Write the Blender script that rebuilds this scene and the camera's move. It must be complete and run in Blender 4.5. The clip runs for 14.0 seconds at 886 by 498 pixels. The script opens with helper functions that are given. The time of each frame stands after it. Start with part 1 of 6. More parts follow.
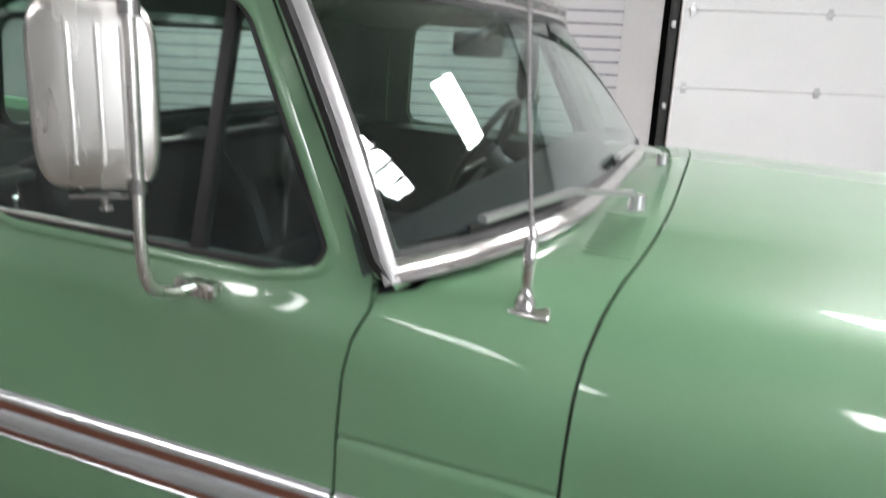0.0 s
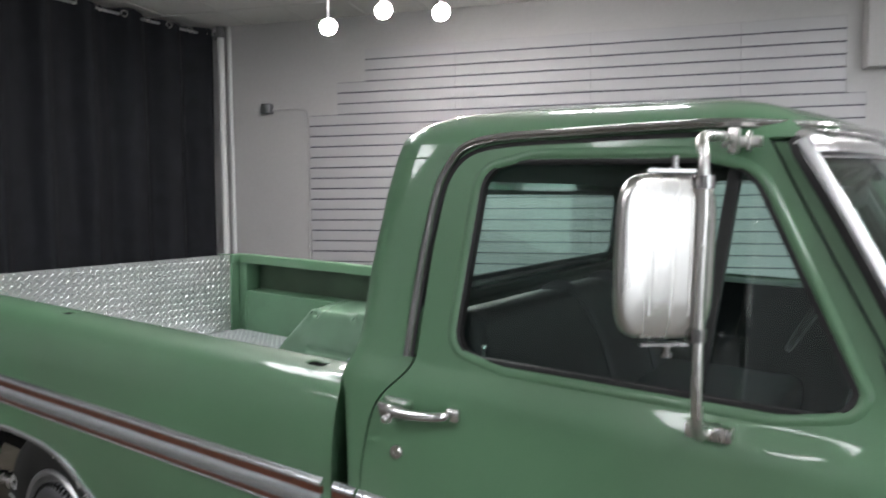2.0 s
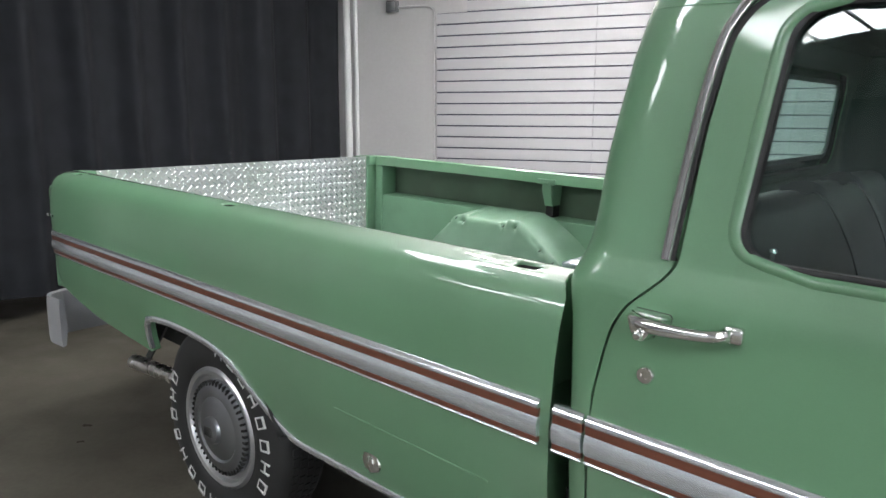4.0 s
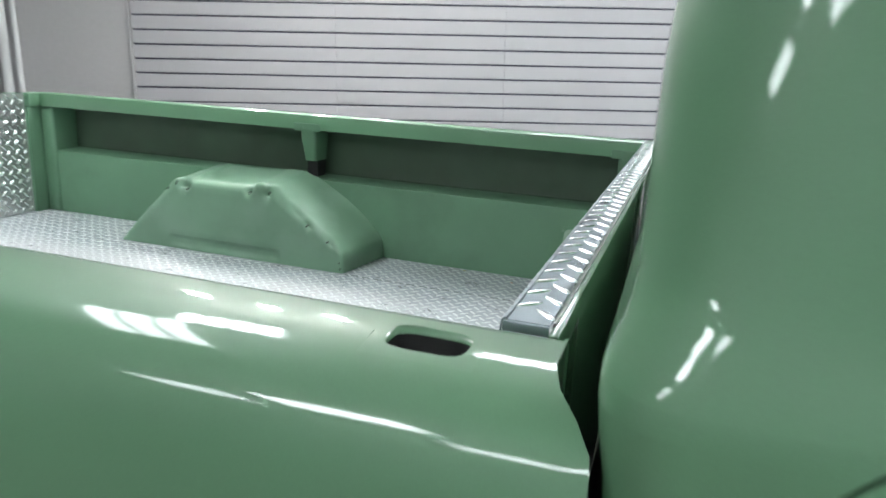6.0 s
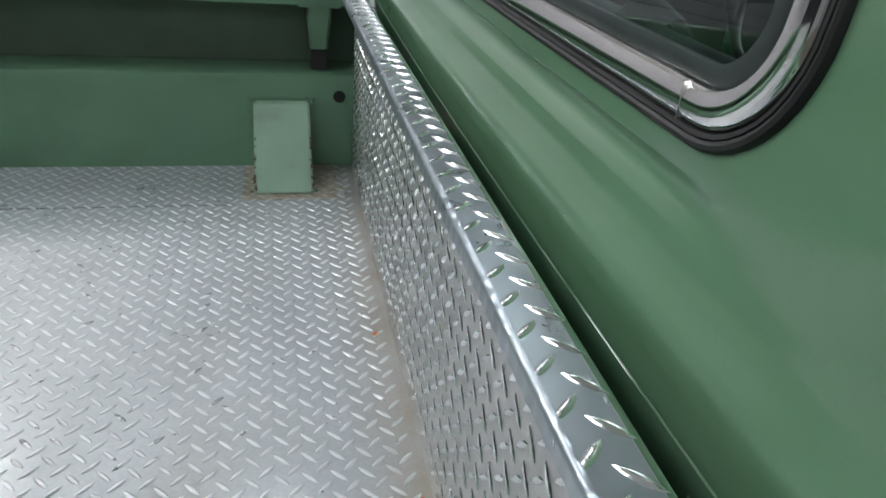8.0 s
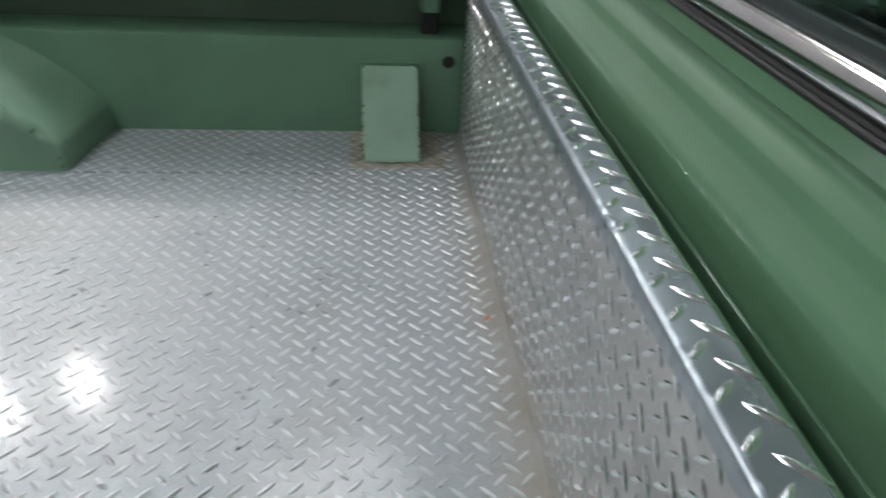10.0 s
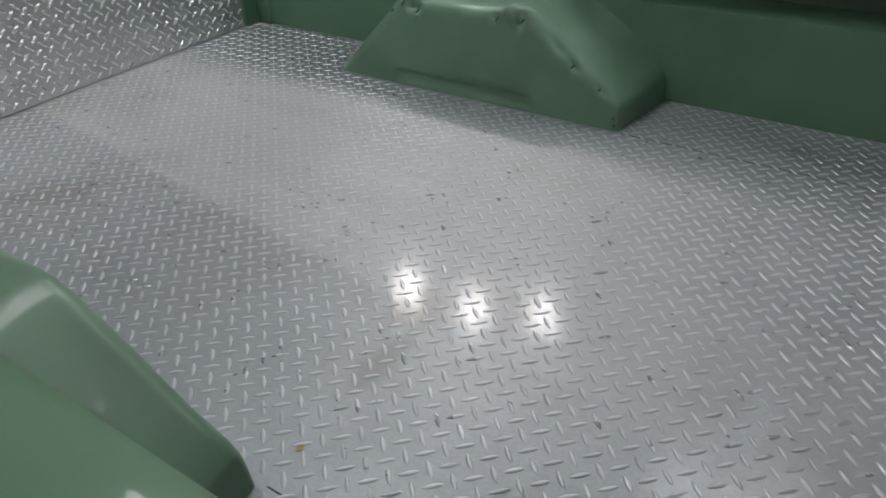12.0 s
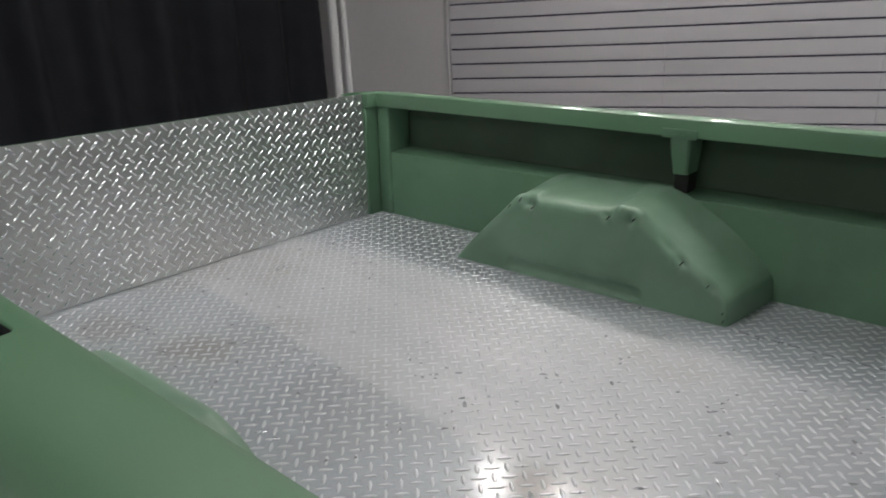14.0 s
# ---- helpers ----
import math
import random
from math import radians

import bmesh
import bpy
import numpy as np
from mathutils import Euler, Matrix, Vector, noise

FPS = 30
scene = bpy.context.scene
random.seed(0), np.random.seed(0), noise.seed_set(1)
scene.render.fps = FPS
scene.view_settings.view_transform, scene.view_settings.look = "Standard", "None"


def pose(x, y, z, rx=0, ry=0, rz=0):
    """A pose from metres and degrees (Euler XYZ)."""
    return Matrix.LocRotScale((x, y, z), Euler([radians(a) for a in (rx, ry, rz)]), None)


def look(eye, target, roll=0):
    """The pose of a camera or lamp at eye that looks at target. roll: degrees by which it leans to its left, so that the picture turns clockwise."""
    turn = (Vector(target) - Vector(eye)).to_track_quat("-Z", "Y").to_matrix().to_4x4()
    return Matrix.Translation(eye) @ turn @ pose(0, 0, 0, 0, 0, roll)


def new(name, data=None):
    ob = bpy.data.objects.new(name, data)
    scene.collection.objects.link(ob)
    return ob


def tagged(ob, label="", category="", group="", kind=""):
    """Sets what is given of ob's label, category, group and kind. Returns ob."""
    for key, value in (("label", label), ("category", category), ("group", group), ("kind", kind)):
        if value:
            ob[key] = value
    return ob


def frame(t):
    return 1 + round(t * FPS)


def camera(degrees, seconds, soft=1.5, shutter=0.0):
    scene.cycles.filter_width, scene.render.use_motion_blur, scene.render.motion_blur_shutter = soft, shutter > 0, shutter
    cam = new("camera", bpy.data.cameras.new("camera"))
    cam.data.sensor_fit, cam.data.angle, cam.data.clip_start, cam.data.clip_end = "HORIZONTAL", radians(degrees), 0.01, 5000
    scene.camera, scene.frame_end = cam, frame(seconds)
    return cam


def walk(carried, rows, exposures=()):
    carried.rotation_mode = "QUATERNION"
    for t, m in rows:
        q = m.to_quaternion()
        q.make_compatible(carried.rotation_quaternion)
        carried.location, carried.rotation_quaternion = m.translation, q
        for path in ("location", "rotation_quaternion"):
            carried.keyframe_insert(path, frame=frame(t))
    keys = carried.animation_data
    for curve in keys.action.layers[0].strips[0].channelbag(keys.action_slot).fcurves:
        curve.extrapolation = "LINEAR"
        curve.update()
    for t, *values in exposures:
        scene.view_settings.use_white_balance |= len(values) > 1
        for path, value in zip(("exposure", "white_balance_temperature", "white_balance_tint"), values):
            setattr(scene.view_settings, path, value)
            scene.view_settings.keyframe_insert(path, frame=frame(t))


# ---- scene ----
TRUCK = pose(0, 0, -0.19, 0, 1.79, -18)  # the truck's own axes (x ahead, y to its left) in the room; parked askew, nose low
cam = camera(63.6, 14.0, soft=1.5, shutter=0.4)
PATH = [
    (0, (1.613, -1.881, 1.747), (0.966, -0.075, 1.181), 4.1),
    (0.4, (1.567, -1.934, 1.823), (0.854, -0.1, 1.464), 2.8),
    (0.5, (1.57, -1.961, 1.842), (0.839, -0.126, 1.534), 2.6),
    (0.6, (1.53, -1.966, 1.845), (0.788, -0.127, 1.588), 2.6),
    (0.9, (1.436, -2.018, 1.847), (0.639, -0.189, 1.702), 2.4),
    (1, (1.406, -2.023, 1.853), (0.581, -0.205, 1.729), 2.3),
    (1.5, (1.257, -2.155, 1.809), (0.299, -0.402, 1.731), 1.9),
    (2, (1.168, -2.229, 1.741), (0.067, -0.568, 1.57), 1.0),
    (2.5, (1.099, -2.276, 1.704), (-0.125, -0.724, 1.402), 0.7),
    (2.7, (1.083, -2.325, 1.698), (-0.188, -0.821, 1.348), 0.4),
    (4.8, (0.494, -1.934, 1.61), (-0.776, -0.449, 1.185), 2.2),
    (5, (0.418, -1.871, 1.621), (-0.729, -0.29, 1.19), 2.6),
    (5.5, (0.241, -1.677, 1.58), (-0.604, 0.075, 1.115), 3.3),
    (6, (0.105, -1.423, 1.513), (-0.513, 0.407, 0.997), 2.9),
    (6.5, (-0.019, -1.238, 1.507), (-0.458, 0.603, 0.862), 3.8),
    (7, (-0.121, -1.135, 1.531), (-0.101, 0.725, 0.797), 2.0),
    (7.2, (-0.148, -1.117, 1.558), (0.015, 0.717, 0.777), 1.8),
    (9.3, (-0.206, -0.957, 1.587), (0.311, 0.639, 0.498), 7.4),
    (9.5, (-0.213, -0.956, 1.588), (0.274, 0.653, 0.505), 7.2),
    (10, (-0.234, -0.957, 1.605), (-0.028, 0.713, 0.523), 3.5),
    (10.5, (-0.284, -0.974, 1.621), (-0.47, 0.678, 0.509), 2.7),
    (11, (-0.309, -0.978, 1.604), (-0.848, 0.577, 0.467), -0.2),
    (11.5, (-0.339, -0.984, 1.604), (-1.118, 0.447, 0.443), -2.0),
    (12, (-0.362, -0.993, 1.61), (-1.304, 0.356, 0.472), -2.5),
    (12.5, (-0.384, -1.008, 1.619), (-1.469, 0.289, 0.551), -3.3),
    (13, (-0.41, -1.047, 1.619), (-1.607, 0.251, 0.679), -2.8),
    (13.5, (-0.417, -1.081, 1.623), (-1.712, 0.228, 0.843), -2.3),
    (14, (-0.371, -1.126, 1.623), (-1.62, 0.293, 0.971), -1.5),
]
EXPOSURES = [(0.0, 0.85, 6500, 10), (0.5, 0.55, 6450, 10), (1.0, 0.45, 6400, 10), (1.5, 0.4, 6350, 10), (2.0, 0.5, 6300, 9), (2.7, 0.84, 6250, 8), (5.0, 1.15, 6200, 7), (5.5, 0.97, 6100, 6), (6.0, 0.86, 6050, 3), (6.5, 0.72, 6050, 3), (7.0, 0.48, 6050, 6), (9.5, 0.2, 6150, 8), (10.0, 0.09, 6150, 8), (10.5, -0.12, 6150, 8), (11.0, -0.35, 6200, 9), (12.0, -0.57, 6250, 10), (12.5, -0.65, 6300, 10), (13.0, -0.63, 6350, 11), (13.5, -0.5, 6400, 11), (14.0, -0.25, 6450, 11)]
walk(cam, [(t, TRUCK @ look(eye, target, roll)) for t, eye, target, roll in PATH], EXPOSURES)

# ---- world and light ----
world = bpy.data.worlds.new("showroom_dark")
scene.world = world
world.use_nodes = True
world.node_tree.nodes["Background"].inputs[0].default_value = (0.6, 0.65, 0.7, 1)
world.node_tree.nodes["Background"].inputs[1].default_value = 0.05
CEIL = 3.27
PANEL_GLOW, BULB_GLOW, DAYLIGHT = 20.0, 300.0, 3.0
# recessed lights: x, y, length, width, cells, strength: raised over the nose to brighten the bonnet, set by eye
# elsewhere
LIGHT_PANELS = ((-1.56, 1.02, 0.60, 0.60, 4, 1.3), (-2.05, 0.10, 0.60, 1.20, 3, 0.5), (0.22, 1.82, 0.90, 0.60, 3, 0.8), (3.38, 0.62, 1.0, 0.66, 1, 2.7), (3.34, -1.60, 0.82, 0.52, 4, 2.7),
                # most of this row is unseen fill light, added to brighten the truck
                (-2.7, -3.2, 1.20, 0.60, 3, 1.0), (-0.65, -4.9, 0.90, 0.70, 3, 0.6), (2.2, -3.4, 1.20, 0.60, 3, 1.0), (6.6, 2.2, 0.60, 1.20, 3, 1.0), (-4.6, -3.7, 1.20, 0.60, 3, 0.6), (-2.0, -4.4, 1.20, 0.60, 3, 0.6))


# ---- materials ----
def surface(name, base, rough=0.5, metal=0.0, coat=0.0, tone=0.0, tone_scale=3.0, grain=0.0, grain_scale=60.0,
            bump=0.0, bump_scale=80.0, rough_var=0.0, stretch=(1, 1, 1), stain=None, stain_scale=2.0, stain_amount=0.0, ior=1.5, spec=0.5):
    m = bpy.data.materials.new(name)
    m.use_nodes = True
    nt = m.node_tree
    n, l = nt.nodes, nt.links
    p = n["Principled BSDF"]
    p.inputs["Base Color"].default_value = (*base, 1)
    p.inputs["Roughness"].default_value = rough
    p.inputs["Metallic"].default_value = metal
    p.inputs["Coat Weight"].default_value = coat
    p.inputs["Coat Roughness"].default_value = 0.06
    p.inputs["IOR"].default_value = ior
    p.inputs["Specular IOR Level"].default_value = spec
    tc = n.new("ShaderNodeTexCoord")
    mp = n.new("ShaderNodeMapping")
    mp.inputs["Scale"].default_value = stretch
    l.new(tc.outputs["Object"], mp.inputs[0])

    def noisy(scale, detail=4.0):
        t = n.new("ShaderNodeTexNoise")
        t.inputs["Scale"].default_value, t.inputs["Detail"].default_value = scale, detail
        l.new(mp.outputs[0], t.inputs["Vector"])
        return t.outputs["Fac"]

    def ranged(value, lo, hi, a=0.3, b=0.7):
        r = n.new("ShaderNodeMapRange")
        r.inputs["From Min"].default_value, r.inputs["From Max"].default_value = a, b
        r.inputs["To Min"].default_value, r.inputs["To Max"].default_value = lo, hi
        l.new(value, r.inputs["Value"])
        return r.outputs[0]

    def scaled(colour_socket, factor_socket):
        h = n.new("ShaderNodeHueSaturation")
        if colour_socket is None:
            h.inputs["Color"].default_value = (*base, 1)
        else:
            l.new(colour_socket, h.inputs["Color"])
        l.new(factor_socket, h.inputs["Value"])
        return h.outputs[0]

    colour = None
    if tone:
        colour = scaled(colour, ranged(noisy(tone_scale), 1 - tone, 1 + tone))
    if grain:
        colour = scaled(colour, ranged(noisy(grain_scale, 2.0), 1 - grain, 1 + grain))
    if stain:
        mix = n.new("ShaderNodeMix")
        mix.data_type = "RGBA"
        l.new(ranged(noisy(stain_scale, 6.0), 0, stain_amount, 0.48, 0.68), mix.inputs["Factor"])
        if colour is None:
            mix.inputs["A"].default_value = (*base, 1)
            mix.inputs[6].default_value = (*base, 1)
        else:
            l.new(colour, mix.inputs[6])
        mix.inputs[7].default_value = (*stain, 1)
        colour = mix.outputs[2]
    if colour is not None:
        l.new(colour, p.inputs["Base Color"])
    if rough_var:
        l.new(ranged(noisy(tone_scale * 2.3, 5.0), max(0.02, rough - rough_var), rough + rough_var), p.inputs["Roughness"])
    if bump:
        b = n.new("ShaderNodeBump")
        b.inputs["Strength"].default_value, b.inputs["Distance"].default_value = bump, 0.002
        l.new(noisy(bump_scale, 3.0), b.inputs["Height"])
        l.new(b.outputs[0], p.inputs["Normal"])
    return m


def glowing(name, colour, strength):
    m = bpy.data.materials.new(name)
    m.use_nodes = True
    n, l = m.node_tree.nodes, m.node_tree.links
    n.remove(n["Principled BSDF"])
    e = n.new("ShaderNodeEmission")
    e.inputs[0].default_value, e.inputs[1].default_value = (*colour, 1), strength
    l.new(e.outputs[0], n["Material Output"].inputs[0])
    return m


def window_glass(name, tint, gloss=0.035):
    """Clear sheet: what passes is tinted, and it glances more the flatter it is seen."""
    m = bpy.data.materials.new(name)
    m.use_nodes = True
    n, l = m.node_tree.nodes, m.node_tree.links
    n.remove(n["Principled BSDF"])
    t, g, f, k, x = (n.new("ShaderNode" + q) for q in ("BsdfTransparent", "BsdfGlossy", "LayerWeight", "MapRange", "MixShader"))
    t.inputs[0].default_value = (*tint, 1)
    g.inputs["Color"].default_value, g.inputs["Roughness"].default_value = (1, 1, 1, 1), 0.01
    pw = n.new("ShaderNodeMath")
    pw.operation = "POWER"
    pw.inputs[1].default_value = 4.0
    f.inputs["Blend"].default_value = 0.5
    l.new(f.outputs["Facing"], pw.inputs[0])
    k.inputs["To Min"].default_value, k.inputs["To Max"].default_value = gloss, 0.85
    l.new(pw.outputs[0], k.inputs["Value"])
    l.new(k.outputs[0], x.inputs[0]), l.new(t.outputs[0], x.inputs[1]), l.new(g.outputs[0], x.inputs[2])
    l.new(x.outputs[0], n["Material Output"].inputs[0])
    return m


STAINS = ((-1.95, -0.315, 0.13, 0.09, 0.42), (-0.966, -0.225, 0.07, 0.07, 0.6), (-0.94, -0.34, 0.035, 0.12, 0.45), (-2.25, -0.40, 0.12, 0.12, 0.35), (-1.88, -0.06, 0.10, 0.06, 0.22))


def tread_metal(name, worn):
    """Bare aluminium tread plate: dull grey, hazy where loads were dragged, brown dust in the corners."""
    if not worn:
        return surface(name, (0.50, 0.50, 0.49), 0.33, 0.82, tone=0.05, tone_scale=5, rough_var=0.05, grain=0.05, grain_scale=160)
    m = surface(name, (0.335, 0.36, 0.375), 0.50, 0.48, coat=0.38, tone=0.05, tone_scale=5, rough_var=0.04, grain=0.06, grain_scale=140)
    nt = m.node_tree
    n, l = nt.nodes, nt.links
    p = n["Principled BSDF"]
    p.inputs["Coat Roughness"].default_value = 0.14
    tc = n.new("ShaderNodeTexCoord")
    sep = n.new("ShaderNodeSeparateXYZ")
    l.new(tc.outputs["Object"], sep.inputs[0])

    def math_node(op, a, b=None):
        k = n.new("ShaderNodeMath")
        k.operation = op
        for s, v in zip(k.inputs, (a, b)):
            if v is None:
                continue
            if isinstance(v, (int, float)):
                s.default_value = v
            else:
                l.new(v, s)
        return k.outputs[0]

    def ranged(v, a, b, c=0.0, d=1.0):
        r = n.new("ShaderNodeMapRange")
        for s, q in zip(("From Min", "From Max", "To Min", "To Max"), (a, b, c, d)):
            r.inputs[s].default_value = q
        l.new(v, r.inputs["Value"])
        return r.outputs[0]

    def noisy(scale, detail, stretch=(1, 1, 1)):
        mp = n.new("ShaderNodeMapping")
        mp.inputs["Scale"].default_value = stretch
        l.new(tc.outputs["Object"], mp.inputs[0])
        t = n.new("ShaderNodeTexNoise")
        t.inputs["Scale"].default_value, t.inputs["Detail"].default_value = scale, detail
        l.new(mp.outputs[0], t.inputs["Vector"])
        return t.outputs["Fac"]

    def blend(factor, base, colour):
        x = n.new("ShaderNodeMix")
        x.data_type = "RGBA"
        l.new(factor, x.inputs["Factor"])
        l.new(base, x.inputs[6])
        x.inputs[7].default_value = (*colour, 1)
        return x.outputs[2]
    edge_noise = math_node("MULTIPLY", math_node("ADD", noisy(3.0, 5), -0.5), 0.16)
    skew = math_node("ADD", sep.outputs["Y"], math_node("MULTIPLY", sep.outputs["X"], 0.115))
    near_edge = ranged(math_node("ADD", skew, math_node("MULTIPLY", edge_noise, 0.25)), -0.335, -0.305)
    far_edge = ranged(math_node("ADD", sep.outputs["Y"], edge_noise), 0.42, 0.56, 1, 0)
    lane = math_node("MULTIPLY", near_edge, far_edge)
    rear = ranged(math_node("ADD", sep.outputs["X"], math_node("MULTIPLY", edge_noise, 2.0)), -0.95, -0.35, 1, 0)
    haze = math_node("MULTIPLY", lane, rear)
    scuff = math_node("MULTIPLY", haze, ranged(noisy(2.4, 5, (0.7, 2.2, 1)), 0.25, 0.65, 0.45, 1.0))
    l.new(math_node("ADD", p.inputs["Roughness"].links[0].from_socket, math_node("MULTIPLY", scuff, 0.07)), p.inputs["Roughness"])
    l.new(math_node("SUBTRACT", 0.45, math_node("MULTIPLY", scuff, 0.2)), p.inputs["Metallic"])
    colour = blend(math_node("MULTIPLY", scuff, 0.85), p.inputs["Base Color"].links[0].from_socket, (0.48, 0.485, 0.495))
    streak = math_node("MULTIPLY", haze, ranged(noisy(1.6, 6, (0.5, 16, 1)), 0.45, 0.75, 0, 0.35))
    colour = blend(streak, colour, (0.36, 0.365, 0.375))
    # faint brown grime in soft patches, dust along the front
    grime = ranged(noisy(2.3, 7), 0.54, 0.76, 0, 0.6)
    colour = blend(grime, colour, (0.27, 0.25, 0.22))
    for cx, cy, rx, ry, amount in STAINS:
        dx = math_node("DIVIDE", math_node("ADD", sep.outputs["X"], -cx), rx)
        dy = math_node("DIVIDE", math_node("ADD", sep.outputs["Y"], -cy), ry)
        r = math_node("SQRT", math_node("ADD", math_node("MULTIPLY", dx, dx), math_node("MULTIPLY", dy, dy)))
        ragged = math_node("ADD", r, math_node("MULTIPLY", math_node("ADD", noisy(9, 7), -0.5), 1.6))
        colour = blend(ranged(ragged, 0.35, 1.0, amount, 0.0), colour, (0.19, 0.165, 0.13))
    dust = math_node("MULTIPLY", ranged(sep.outputs["X"], -0.10, 0.01), noisy(14, 5))
    colour = blend(dust, colour, (0.24, 0.19, 0.12))
    l.new(colour, p.inputs["Base Color"])
    return m


PAINT = surface("green_enamel", (0.113, 0.229, 0.128), 0.46, coat=0.9, spec=0.40, tone=0.08, tone_scale=2.2, grain=0.02, grain_scale=400, bump=0.14, bump_scale=8, stain=(0.128, 0.208, 0.132), stain_amount=0.5, stain_scale=1.7)
BED_PAINT = surface("green_bed_enamel", (0.104, 0.204, 0.121), 0.5, coat=0.18, tone=0.10, tone_scale=3, bump=0.06, bump_scale=14, stain=(0.06, 0.12, 0.07), stain_amount=0.5, stain_scale=4)
CHALKY_PAINT = surface("chalky_green_enamel", (0.142, 0.246, 0.162), 0.48, coat=0.2, tone=0.12, tone_scale=5, bump=0.10, bump_scale=22, stain=(0.18, 0.275, 0.20), stain_amount=0.5, stain_scale=7)
# grimy paint, its colour also darkened for the shade under the rail
RECESS_PAINT = surface("grimy_shaded_recess_paint", (0.060, 0.098, 0.062), 0.6, tone=0.18, tone_scale=4, stain=(0.06, 0.085, 0.055), stain_amount=0.6, stain_scale=5, bump=0.1, bump_scale=30)
SATIN = surface("satin_aluminium_trim", (0.50, 0.50, 0.51), 0.36, 0.85, tone=0.05, tone_scale=9, grain=0.04, grain_scale=90)
DRIP = surface("dull_steel_rail", (0.45, 0.44, 0.44), 0.24, 1.0, tone=0.08, tone_scale=10, rough_var=0.05)
DUSTY = surface("dusty_aluminium", (0.36, 0.33, 0.27), 0.55, 0.25, tone=0.12, tone_scale=20, stain=(0.16, 0.12, 0.06), stain_amount=0.6, stain_scale=30)
RUST = surface("brown_rust", (0.085, 0.055, 0.03), 0.8, tone=0.3, tone_scale=80)
GREY_TRIM = surface("grey_screen_trim", (0.46, 0.46, 0.47), 0.38, 0.9, tone=0.06, tone_scale=9, grain=0.04, grain_scale=90)
SCREEN_TRIM = surface("screen_trim", (0.64, 0.62, 0.62), 0.22, 1.0, tone=0.05, tone_scale=9, rough_var=0.05)
BRIGHT_TRIM = surface("bright_trim_edge", (0.74, 0.76, 0.79), 0.20, 0.85, tone=0.04, tone_scale=8)
PALE_PAINT = surface("pale_green_enamel", (0.25, 0.38, 0.28), 0.45, coat=0.3, tone=0.08, tone_scale=6, stain=(0.13, 0.10, 0.05), stain_amount=0.25, stain_scale=9)
BUMPER = surface("silver_bumper_paint", (0.36, 0.365, 0.38), 0.35, 0.3, tone=0.06, tone_scale=6)
CHROME = surface("chrome", (0.80, 0.79, 0.78), 0.09, 1.0, tone=0.03, rough_var=0.03)
STEEL = surface("stainless_steel", (0.74, 0.72, 0.70), 0.28, 1.0, tone=0.05, rough_var=0.06, stretch=(1, 1, 0.1), tone_scale=12)
BRUSHED = surface("brushed_trim", (0.68, 0.71, 0.75), 0.26, 0.75, tone=0.05, stretch=(0.2, 1, 6), tone_scale=8)
WOODGRAIN = surface("red_brown_stripe", (0.115, 0.036, 0.020), 0.4, coat=0.3, tone=0.15, tone_scale=8, stretch=(0.3, 1, 8))
RUBBER = surface("black_rubber", (0.007, 0.007, 0.0075), 0.55, tone=0.2, tone_scale=20, bump=0.1)
SEAL_GREY = surface("aged_rubber", (0.035, 0.045, 0.044), 0.4, tone=0.15, tone_scale=30)
WHEEL_GREY = surface("silver_wheel_cover", (0.26, 0.265, 0.28), 0.33, 0.9, tone=0.06, tone_scale=12)
TYRE = surface("tyre_rubber", (0.014, 0.014, 0.014), 0.65, tone=0.2, tone_scale=8, bump=0.2, bump_scale=120)
LETTER = surface("white_tyre_lettering", (0.55, 0.55, 0.54), 0.6, tone=0.1)
VINYL = surface("black_vinyl", (0.0075, 0.0085, 0.0095), 0.45, spec=0.35, tone=0.15, tone_scale=10, bump=0.15, bump_scale=220)
DASH = surface("dark_grey_dash", (0.02, 0.022, 0.025), 0.5, tone=0.1, bump=0.1, bump_scale=160)
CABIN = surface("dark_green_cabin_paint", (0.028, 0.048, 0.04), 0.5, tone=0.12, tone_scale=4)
UNDER = surface("underbody_black", (0.012, 0.012, 0.012), 0.8, tone=0.3, tone_scale=6)
GLASS = window_glass("green_tinted_glass", (0.86, 0.95, 0.92))
MIRROR = surface("mirror_glass", (0.9, 0.9, 0.9), 0.01, 1.0)
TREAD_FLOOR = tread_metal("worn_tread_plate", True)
TREAD = tread_metal("tread_plate", False)
LUG = surface("polished_tread_lug", (0.90, 0.91, 0.92), 0.17, 1.0, tone=0.05, tone_scale=9, rough_var=0.05)
CAP = surface("polished_tread_cap", (0.32, 0.365, 0.395), 0.30, 0.75, tone=0.05, tone_scale=9, rough_var=0.05)
WORN_LUG = surface("worn_tread_lug", (0.50, 0.52, 0.53), 0.31, 0.58, tone=0.05, tone_scale=9, rough_var=0.05)
RED_LENS = surface("red_lens", (0.45, 0.02, 0.02), 0.15, coat=0.6, tone=0.1)
SLATE_WALL = surface("slate_wall_paint", (0.29, 0.295, 0.30), 0.6, tone=0.06, tone_scale=1.5, bump=0.06, bump_scale=120)
WALL = surface("pale_grey_wall_paint", (0.47, 0.457, 0.462), 0.6, tone=0.03, tone_scale=1.2, grain=0.02, grain_scale=30, bump=0.08, bump_scale=60)
SLAT = surface("white_slat_board", (0.445, 0.433, 0.452), 0.42, tone=0.02, tone_scale=1.5, bump=0.03, bump_scale=40)
GROOVE = surface("dark_groove_insert", (0.050, 0.046, 0.080), 0.55, tone=0.1)
CEILING = surface("ceiling_tile", (0.73, 0.72, 0.70), 0.85, tone=0.04, tone_scale=1.1, grain=0.10, grain_scale=90, bump=0.3, bump_scale=120)
TBAR = surface("ceiling_grid_bar", (0.66, 0.65, 0.63), 0.5, tone=0.05)
